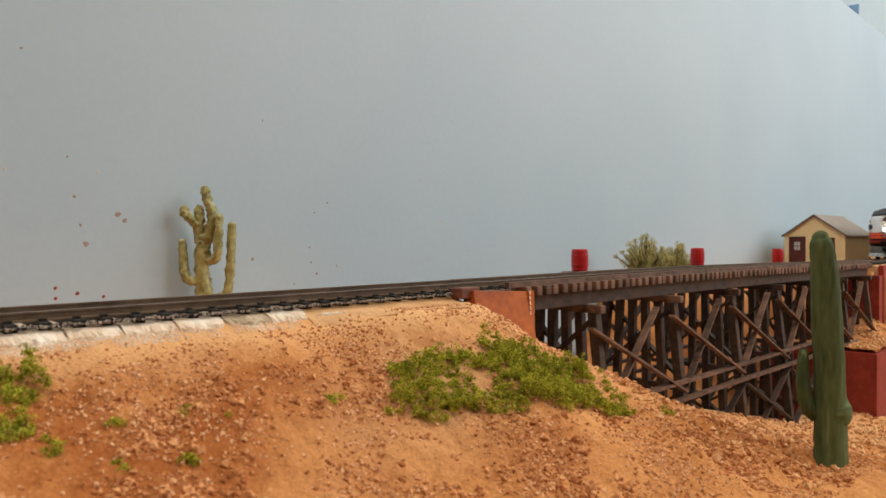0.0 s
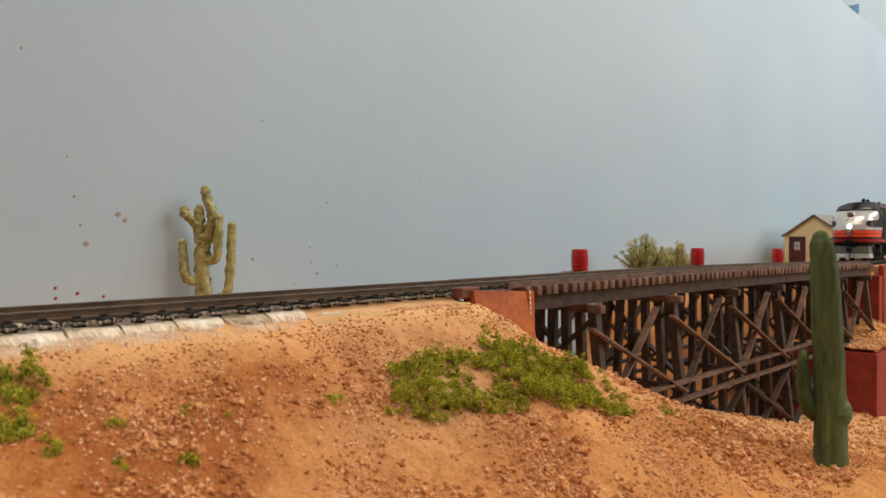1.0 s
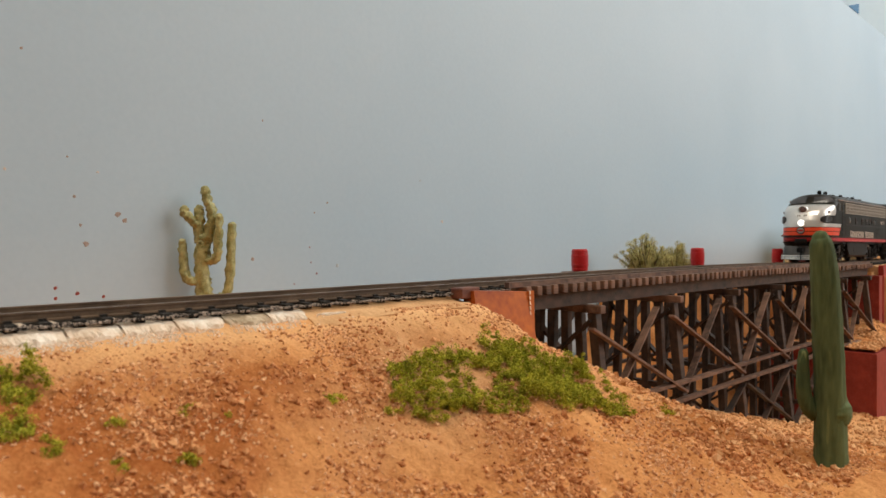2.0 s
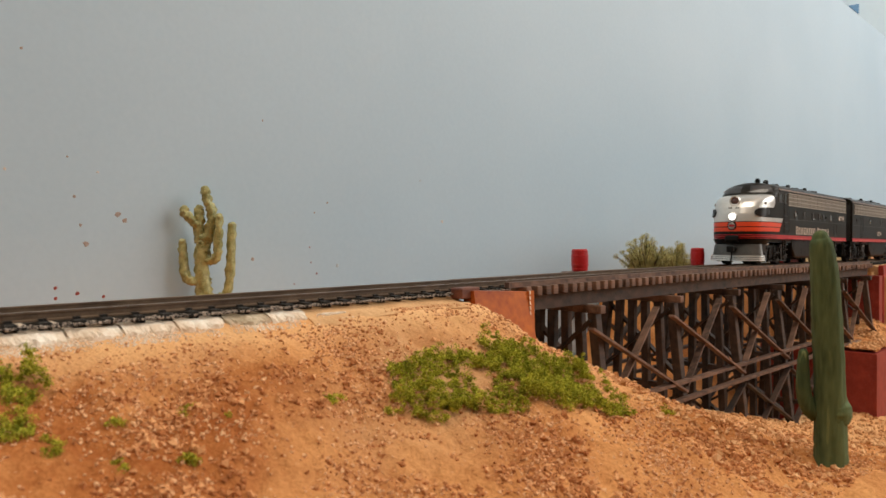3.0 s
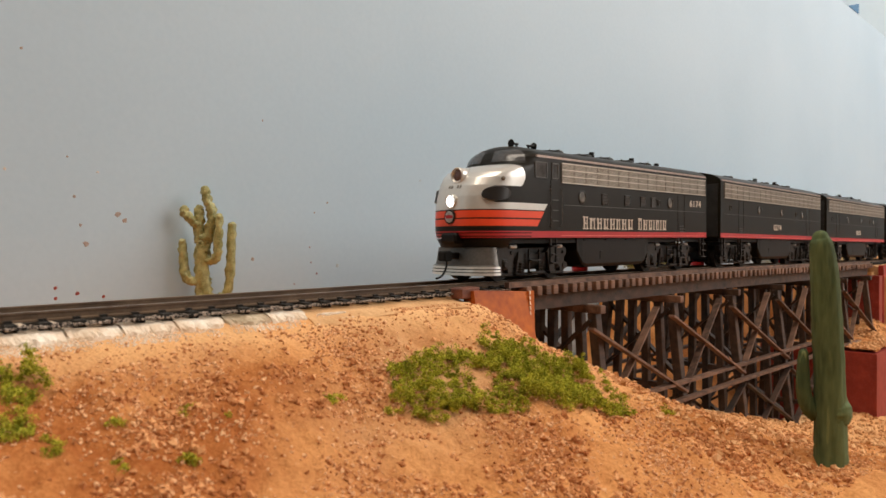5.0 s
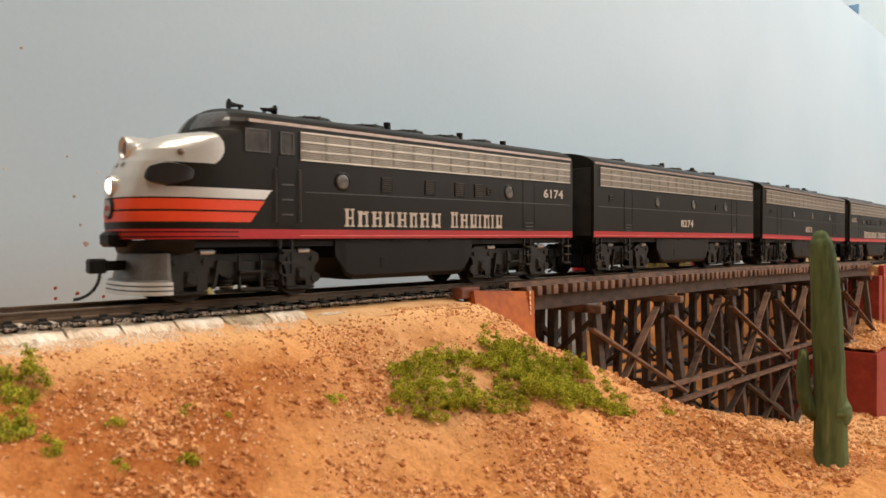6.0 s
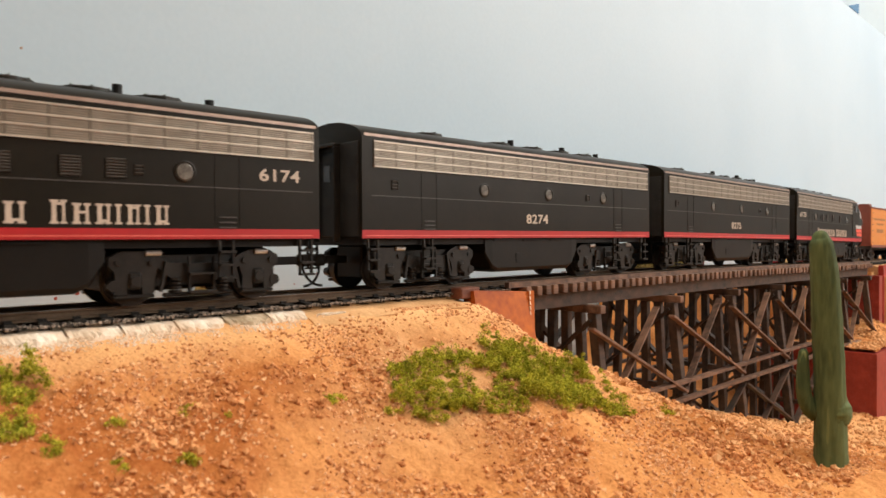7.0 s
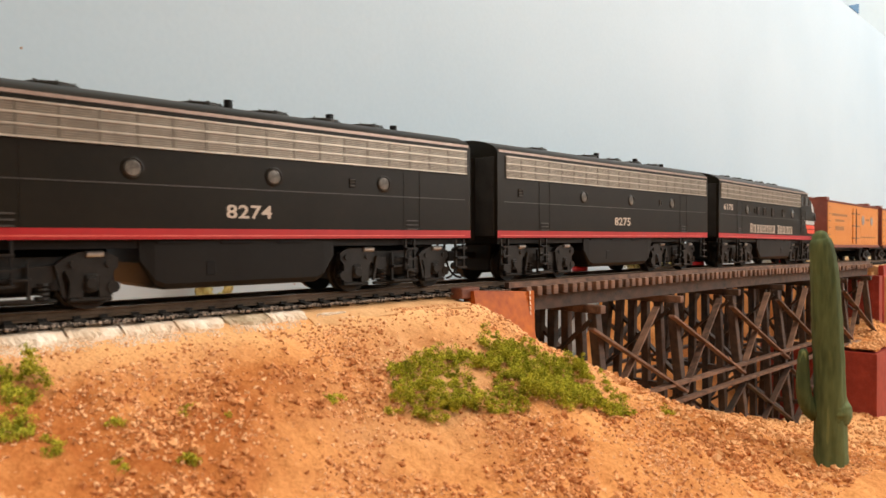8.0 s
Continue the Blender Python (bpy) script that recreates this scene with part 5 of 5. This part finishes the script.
# ---------------------------------------------------------------- cacti
def tube(points, radii, n=16, ribs=0, rib=0.0, rough=0.0, seed=0.0, fine=5):
    """A rounded, slightly knobbly limb along points."""
    pts, rad = [], []
    m = len(points)
    for i in range(m - 1):
        p0, p1, p2, p3 = (Vector(points[max(0, min(m - 1, i + k))]) for k in (-1, 0, 1, 2))
        for k in range(fine):
            t = k / fine
            pts.append(0.5 * ((2 * p1) + (p2 - p0) * t + (2 * p0 - 5 * p1 + 4 * p2 - p3) * t * t + (3 * p1 - p0 - 3 * p2 + p3) * t ** 3))
            rad.append(radii[i] + (radii[i + 1] - radii[i]) * t)
    pts.append(Vector(points[-1])), rad.append(radii[-1])
    way = (pts[-1] - pts[-2]).normalized()
    r = rad[-1]
    for a in (0.35, 0.65, 0.88, 0.98):
        pts.append(Vector(points[-1]) + way * r * a)
        rad.append(r * math.sqrt(max(0.02, 1 - a * a)))
    bm = bmesh.new()
    rings = []
    side = Vector((0, 1, 0))
    for i, (p, r) in enumerate(zip(pts, rad)):
        d = (pts[min(i + 1, len(pts) - 1)] - pts[max(i - 1, 0)]).normalized()
        u = (side - d * side.dot(d)).normalized()
        v = d.cross(u)
        ring = []
        for k in range(n):
            a = math.tau * k / n
            q = r * (1 + (rib * math.cos(ribs * a) if ribs else 0))
            w = p + (u * math.cos(a) + v * math.sin(a)) * q
            w += (w - p) * rough * noise.noise(w * 900 + Vector((seed, 0, 0)))
            ring.append(w)
        rings.append(ring)
    add_rings(bm, rings)
    bmesh.ops.recalc_face_normals(bm, faces=bm.faces)
    return bm


def olive_cactus():
    foot = Vector((-0.1042, 0.303, -0.0158))
    root = thing("saguaro_cactus", Matrix.Translation(foot), "olive-green many-armed model cactus near the backdrop", "cactus", "cacti of the layout")

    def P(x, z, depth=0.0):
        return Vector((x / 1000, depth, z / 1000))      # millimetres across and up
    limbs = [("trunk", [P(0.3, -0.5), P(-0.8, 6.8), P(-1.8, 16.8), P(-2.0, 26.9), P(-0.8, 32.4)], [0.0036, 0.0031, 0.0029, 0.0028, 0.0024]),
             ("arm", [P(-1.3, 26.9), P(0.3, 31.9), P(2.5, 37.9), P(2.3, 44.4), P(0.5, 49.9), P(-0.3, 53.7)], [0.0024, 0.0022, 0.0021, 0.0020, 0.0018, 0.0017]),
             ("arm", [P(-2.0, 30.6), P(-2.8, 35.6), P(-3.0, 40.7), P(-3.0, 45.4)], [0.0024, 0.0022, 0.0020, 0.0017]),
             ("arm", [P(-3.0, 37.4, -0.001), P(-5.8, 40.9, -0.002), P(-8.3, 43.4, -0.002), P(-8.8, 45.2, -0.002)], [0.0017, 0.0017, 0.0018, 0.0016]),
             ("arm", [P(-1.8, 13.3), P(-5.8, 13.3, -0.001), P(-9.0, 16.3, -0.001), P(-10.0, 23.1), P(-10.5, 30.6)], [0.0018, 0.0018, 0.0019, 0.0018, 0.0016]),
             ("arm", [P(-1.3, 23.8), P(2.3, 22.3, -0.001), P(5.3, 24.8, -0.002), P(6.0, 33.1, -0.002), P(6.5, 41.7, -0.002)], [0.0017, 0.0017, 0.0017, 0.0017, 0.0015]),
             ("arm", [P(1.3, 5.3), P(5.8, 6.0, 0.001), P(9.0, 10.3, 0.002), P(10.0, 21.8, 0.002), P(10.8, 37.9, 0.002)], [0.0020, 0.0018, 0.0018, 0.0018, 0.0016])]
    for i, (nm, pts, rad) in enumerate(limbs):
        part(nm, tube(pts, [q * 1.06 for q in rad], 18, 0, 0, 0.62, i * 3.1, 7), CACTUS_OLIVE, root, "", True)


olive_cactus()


def green_cactus():
    fx, fy = 0.1076, 0.1907
    root = thing("saguaro_cactus", Matrix.Translation((fx, fy, -0.0490)), "tall dark green ribbed model cactus with a small arm", "cactus", "cacti of the layout")

    def P(x, z, depth=0.0):
        return Vector((x / 1000, depth, z / 1000))      # millimetres across and up
    part("trunk", tube([P(0.0, -0.6), P(0.0, 5.6), P(-0.2, 15.0), P(-0.5, 27.6), P(-1.1, 40.1), P(-1.7, 52.6), P(-2.7, 62.0), P(-3.0, 64.3)], [0.0044, 0.0042, 0.0040, 0.0039, 0.0038, 0.0036, 0.0030, 0.0021], 40, 11, 0.025, 0.06, 2.0, 8), CACTUS_GREEN, root, "", True)
    part("bulge", tube([P(0.5, 12.2), P(0.6, 13.8), P(0.9, 15.8), P(1.1, 17.8), P(1.1, 18.8)], [0.0030, 0.0041, 0.0043, 0.0041, 0.0033], 30, 0, 0, 0.10, 5.0), CACTUS_GREEN, root, "", True)
    part("arm", tube([P(-3.0, 14.7, 0.002), P(-5.2, 16.9, 0.002), P(-6.6, 21.3, 0.002), P(-6.7, 26.8, 0.002), P(-6.6, 31.9, 0.002)], [0.0022, 0.0022, 0.0020, 0.0017, 0.0013], 18, 7, 0.03, 0.10, 9.0), CACTUS_GREEN, root, "", True)


green_cactus()


# ---------------------------------------------------------------- shrubs and moss
def leaf_cloud(name, centres, radius, count, size, seed, flat=0.8):
    """Many small leaf blades gathered round the centres, as one mesh."""
    rng = np.random.default_rng(seed)
    c = np.array([tuple(p) for p in centres])
    n = len(c) * count
    base = np.repeat(c, count, axis=0)
    rr = np.repeat(np.array(radius), count)
    d = rng.normal(size=(n, 3))
    d /= np.linalg.norm(d, axis=1)[:, None]
    d *= (rng.random(n) ** 0.45 * rr)[:, None]
    d[:, 2] *= flat
    p = base + d
    a = rng.normal(size=(n, 3))
    a /= np.linalg.norm(a, axis=1)[:, None]
    b = np.cross(a, rng.normal(size=(n, 3)))
    b /= np.linalg.norm(b, axis=1)[:, None]
    s = size * (0.6 + 0.8 * rng.random(n))[:, None]
    v = np.stack([p - a * s, p - b * s * 0.45 + a * s * 0.1, p + a * s, p + b * s * 0.45 + a * s * 0.1], axis=1).reshape(-1, 3)
    f = np.arange(n * 4).reshape(-1, 4)
    me = bpy.data.meshes.new(name)
    me.from_pydata(v.tolist(), [], f.tolist())
    return me


def inside(poly, x, y):
    c = False
    for (x1, y1), (x2, y2) in zip(poly, poly[1:] + poly[:1]):
        if (y1 > y) != (y2 > y) and x < (x2 - x1) * (y - y1) / (y2 - y1) + x1:
            c = not c
    return c


def moss_patch(label, poly, step, seed, hole=0.0, tall=0.0030, leaf=0.00025, group="moss on the bank"):
    rng = random.Random(seed)
    s0, s1 = min(p[0] for p in poly), max(p[0] for p in poly)
    o0, o1 = min(p[1] for p in poly), max(p[1] for p in poly)
    mid = at((s0 + s1) / 2, (o0 + o1) / 2, ground_height((s0 + s1) / 2, (o0 + o1) / 2))
    centres, radius = [], []
    s = s0 - 0.003
    while s < s1 + 0.003:
        o = o0 - 0.003
        while o < o1 + 0.003:
            a, b = s + rng.uniform(-1, 1) * step, o + rng.uniform(-1, 1) * step
            wob = 0.004 * fbm(a, b, 90, seed)
            if inside(poly, a + wob, b + wob) and fbm(a, b, 75, seed + 2.0) > hole:
                h = tall * (0.2 + 1.5 * max(0, 0.45 + 1.6 * fbm(a, b, 130, seed + 5.0)))
                for q in range(3):
                    centres.append(at(a + rng.uniform(-0.0007, 0.0007), b + rng.uniform(-0.0007, 0.0007), ground_height(a, b) + h * rng.uniform(0.2, 1.0)) - mid)
                    radius.append(rng.uniform(0.0006, 0.0013))
            o += step
        s += step
    if not centres:
        return
    root = thing("moss_clump", Matrix.Translation(mid), label, "moss", group)
    cells = {}
    for c, r in zip(centres, radius):
        cells.setdefault((round(c.x / 0.006), round(c.y / 0.006)), []).append((c, r))
    for i, key in enumerate(sorted(cells)):
        me = leaf_cloud("tuft", [c for c, _ in cells[key]], [r for _, r in cells[key]], 46, leaf, seed * 50 + i, 0.9)
        me.materials.append(MOSS)
        ob = new("tuft", me)
        ob.parent = root


MOSS_POLY = [(-0.130, -0.045), (-0.101, -0.046), (-0.088, -0.046), (-0.081, -0.054), (-0.070, -0.065), (-0.074, -0.082), (-0.086, -0.081), (-0.100, -0.076), (-0.118, -0.067), (-0.140, -0.057)]
moss_patch("spreading yellow-green moss clump on the sandy bank", MOSS_POLY, 0.00135, 3, -0.42)
moss_patch("small green moss clump on the sandy bank", [(-0.216, -0.026), (-0.205, -0.028), (-0.206, -0.036), (-0.222, -0.038), (-0.23, -0.03)], 0.0013, 8, -0.3)
moss_patch("small green moss clump on the sandy bank", [(-0.222, -0.038), (-0.208, -0.039), (-0.208, -0.044), (-0.225, -0.046)], 0.0013, 12, -0.1)
for i, (s, o, r) in enumerate([(-0.205, -0.0465, 0.0028), (-0.163, -0.0504, 0.0022), (-0.157, -0.0714, 0.0018), (-0.151, -0.0507, 0.0016), (-0.183, -0.0461, 0.0014), (-0.189, -0.0597, 0.0014), (-0.198, -0.0551, 0.0016), (-0.177, -0.0522, 0.0013), (-0.196, -0.0449, 0.0013), (-0.062, -0.083, 0.0020), (-0.140, -0.058, 0.0014), (-0.080, -0.037, 0.0018)]):
    moss_patch("tiny tuft of green moss on sand", [(s - r, o - r), (s + r, o - r), (s + r, o + r), (s - r, o + r)], 0.0013, 30 + i, -0.1, 0.0006, 0.00022)


def shrub(label, s, o, z, h, w, seed):
    rng = random.Random(seed)
    root = thing("desert_shrub", Matrix.Translation(at(s, o, z)), label, "shrub", "shrubs behind the bridge")
    tips = []
    for k in range(60):
        stem = bmesh.new()
        a = rng.uniform(0, math.tau)
        q = rng.uniform(0.05, 1.0) ** 0.7
        tip = Vector((math.cos(a) * w * q * 0.9, math.sin(a) * w * q * 0.40, h * rng.uniform(0.45, 1.0) * (1.0 - 0.38 * q * q)))
        mid = tip * 0.5 + Vector((rng.uniform(-1, 1), rng.uniform(-1, 1), 0)) * w * 0.1
        add_cyl(stem, (0, 0, -0.002), mid, 0.0006, 0.0004, 6)
        add_cyl(stem, mid, tip, 0.0004, 0.0002, 6)
        part("stem", stem, STEM_BROWN, root)
        tips += [tip, tip * 0.8, tip * 0.62 + Vector((rng.uniform(-1, 1) * w * 0.2, 0, 0))]
        if rng.random() < 0.5:
            tips.append(mid)
    me = leaf_cloud("foliage", tips, [rng.uniform(0.0018, 0.0034) for _ in tips], 190, 0.00036, seed, 0.9)
    me.materials.append(OLIVE_LEAF)
    ob = new("foliage", me)
    ob.parent = root
    tagged(ob, kind="stuff")


STEM_BROWN = surface("shrub_stem", (0.05, 0.035, 0.02), (0.12, 0.09, 0.05), 300, 0.8, 0.1)
OLIVE_LEAF = surface("olive_leaf", (0.38, 0.36, 0.13), (0.74, 0.67, 0.32), 200, 0.85, 0.1, by_island=0.8, spec=0.1)
shrub("bushy olive-green shrub behind the bridge", 0.220, 0.0835, -0.014, 0.0335, 0.0240, 5)
shrub("smaller olive-green shrub behind the bridge", 0.270, 0.0835, -0.014, 0.0285, 0.0165, 9)


# ---------------------------------------------------------------- gravel
def gravel(label, name, count, seed, area, size, material, weight=None, level=None):
    """Loose angular stones lying on the ground, one mesh of kind stuff."""
    rng = np.random.default_rng(seed)
    shape = np.array([(1, 0, 0), (-1, 0, 0), (0, 1, 0), (0, -1, 0), (0, 0, 1), (0, 0, -1)], float)
    tri = np.array([(0, 2, 4), (2, 1, 4), (1, 3, 4), (3, 0, 4), (2, 0, 5), (1, 2, 5), (3, 1, 5), (0, 3, 5)])
    verts, faces, n = [], [], 0
    while n < count:
        s, o = rng.uniform(area[0], area[1]), rng.uniform(area[2], area[3])
        if weight and rng.random() > weight(s, o):
            continue
        r = size[0] + (size[1] - size[0]) * rng.random() ** 3
        q = np.linalg.qr(rng.normal(size=(3, 3)))[0]
        v = (shape * (r * rng.uniform(0.55, 1.15, (6, 1)))) @ q
        v += np.array(tuple(at(s, o, (ground_height(s, o) if level is None else level(s, o) if callable(level) else level) + r * 0.18)))
        verts.append(v)
        faces.append(tri + 6 * n)
        n += 1
    me = bpy.data.meshes.new(name)
    me.from_pydata(np.concatenate(verts).tolist(), [], np.concatenate(faces).tolist())
    me.materials.append(material)
    return tagged(new(name, me), label, "gravel", kind="stuff")


CLOD = surface("red_brown_clod", (0.43, 0.16, 0.057), (0.78, 0.40, 0.18), 250, 0.95, 0.4, by_island=0.7, spec=0.1)
BALLAST_DARK = surface("dark_ballast", (0.014, 0.012, 0.011), (0.42, 0.34, 0.28), 300, 0.8, 0.2, by_island=1.1, spec=0.2)
RUBBLE = surface("tan_rubble", (0.44, 0.185, 0.065), (0.84, 0.50, 0.25), 250, 0.9, 0.3, by_island=0.8, spec=0.12)


def bank_weight(s, o):
    return max(0.05, min(1.0, 0.35 + 1.3 * fbm(s, o, 40, 21.0)))


gravel("fine orange-brown gravel scattered on the bank", "gravel", 52000, 5, (-0.24, 0.10, -0.125, -0.021), (0.00017, 0.00072), STONE, bank_weight)
gravel("coarse tan rubble on the creek slope", "rubble", 9000, 6, (-0.07, 0.30, -0.12, -0.022), (0.0005, 0.0017), RUBBLE, lambda s, o: smooth_step(-0.075, -0.03, s + 0.4 * (-o - 0.03)) * (1 - 0.75 * smooth_step(-0.085, -0.115, o)))

gravel("reddish-brown crumbly clods on the near slope", "crumbled_soil", 13000, 7, (-0.235, 0.02, -0.125, -0.036), (0.0003, 0.0012), CLOD, lambda s, o: smooth_step(-0.05, 0.28, fbm(s, o, 55, 33.0)) * (0.12 + 0.88 * max(smooth_step(-0.01, -0.05, at(s, o).x), smooth_step(-0.075, -0.095, o))))
gravel("chalky plaster crumbs along the edge of the roadbed", "plaster_crumbs", 7000, 9, (-0.225, -0.125, -0.0245, -0.0165), (0.00010, 0.00040), PLASTER, lambda s, o: max(0.0, 1.0 + (o + 0.0165) / 0.006) * (0.5 + fbm(s, o, 120, 51.0)))
gravel("dark granules of ballast between the ties", "ballast", 11000, 8, (-0.26, -0.05, -0.0155, -0.0095), (0.0002, 0.0006), BALLAST_DARK, None, -0.0031)

gravel("tan rubble heaped on the brick footing", "rubble", 3000, 10, (0.303, 0.420, -HW - 0.029, 0.0), (0.0005, 0.0018), RUBBLE, None, lambda s, o: -0.0598 + 0.010 * smooth_step(0.335, 0.42, s) * smooth_step(-HW - 0.024, -HW, o))


# ---------------------------------------------------------------- specks on the backdrop, the corner beyond it
def specks():
    marks = [(-0.166, -0.003, 0.0010, 0), (-0.166, -0.007, 0.0009, 0), (-0.158, -0.0056, 0.0010, 0), (-0.148, -0.0075, 0.0009, 0), (-0.1565, 0.0221, 0.0007, 1), (-0.1546, 0.0146, 0.0012, 1), (-0.1417, 0.0267, 0.0013, 1), (-0.139, 0.024, 0.0011, 1), (-0.1586, 0.0335, 0.0007, 1), (-0.0472, 0.0118, 0.0006, 0), (-0.0465, 0.004, 0.0006, 0), (-0.0431, -0.0019, 0.0007, 0), (-0.0442, 0.0296, 0.0005, 1), (-0.0362, 0.0349, 0.0006, 1), (-0.0796, 0.0065, 0.0009, 1), (-0.0736, 0.0736, 0.0005, 1), (-0.0566, -0.0066, 0.0005, 0), (-0.1768, 0.0898, 0.0006, 1), (-0.183, 0.0432, 0.0008, 2), (0.0479, 0.0264, 0.0012, 2), (-0.1497, 0.0439, 0.0006, 2), (-0.1611, 0.0494, 0.0005, 1), (-0.03, 0.002, 0.0013, 3), (0.03, 0.05, 0.001, 3)]
    mats = [SPECK_RED, SPECK_BROWN, SPECK_PALE, SPECK_GREY]
    rng = random.Random(2)
    for s, z, r, k in marks:
        r *= 1.1 if k == 1 else 0.85
        bm = bmesh.new()
        n = 11
        ring = [Vector((r * rng.uniform(0.55, 1.1) * math.cos(i * math.tau / n), r * rng.uniform(0.55, 1.2) * math.sin(i * math.tau / n), 0)) for i in range(n)]
        add_rings(bm, [[p * 1.0 for p in ring], [p * 0.6 + Vector((0, 0, 0.00012)) for p in ring]])
        bmesh.ops.recalc_face_normals(bm, faces=bm.faces)
        o = obj("paint_speck", bm, mats[k])
        o.matrix_basis = track_pose(s, WALL_O - 0.00005, z) @ pose(0, 0, 0, 90)
        tagged(o, ("dark red", "brown", "pale", "grey")[k] + " paint speck on the painted backdrop", "paint speck", "specks on the backdrop")


SPECK_RED = surface("speck_red", (0.22, 0.03, 0.02), (0.32, 0.06, 0.045), 600, 0.6, 0.1)
SPECK_BROWN = surface("speck_brown", (0.30, 0.22, 0.18), (0.42, 0.36, 0.33), 600, 0.7, 0.1)
SPECK_PALE = surface("speck_pale", (0.60, 0.50, 0.42), (0.68, 0.60, 0.52), 600, 0.7, 0.1)
SPECK_GREY = surface("speck_grey", (0.40, 0.45, 0.48), (0.44, 0.49, 0.52), 600, 0.7, 0.1)
specks()


def pennant():
    """Blue paper triangle on the far wall of the room."""
    bm = bmesh.new()
    add_rings(bm, [[Vector((1.352, y, 0.784)), Vector((1.386, y, 0.790)), Vector((1.386, y, 0.756))] for y in (2.297, 2.2995)])
    bmesh.ops.recalc_face_normals(bm, faces=bm.faces)
    tagged(obj("paper_triangle", bm, MID_BLUE), "blue paper triangle on the pale room wall", "paper")


pennant()


def motions():
    for k, (root, s, turn) in enumerate(TRAIN):
        rows = []
        for i in range(17):
            t = i / 2
            # the leading unit stretches its coupling on the bridge and bunches up past it
            slack = 0.0024 * (1 - smooth_step(4.6, 6.1, t)) - 0.0013 * smooth_step(7.0, 7.5, t) if k == 0 else 0.0
            rows.append((t, car_pose(s + run(t) - slack, turn)))
        walk(root, rows)
    for wheel, r, way in WHEELS:
        place = wheel.matrix_basis.translation.copy()
        rows = []
        n = 241 if r < 0.005 else 121
        for i in range(n):
            t = i * 8 / (n - 1)
            rows.append((t, Matrix.Translation(place) @ Matrix.Rotation(way * (run(t) - run(0)) / r, 4, "Y")))
        walk(wheel, rows)


motions()
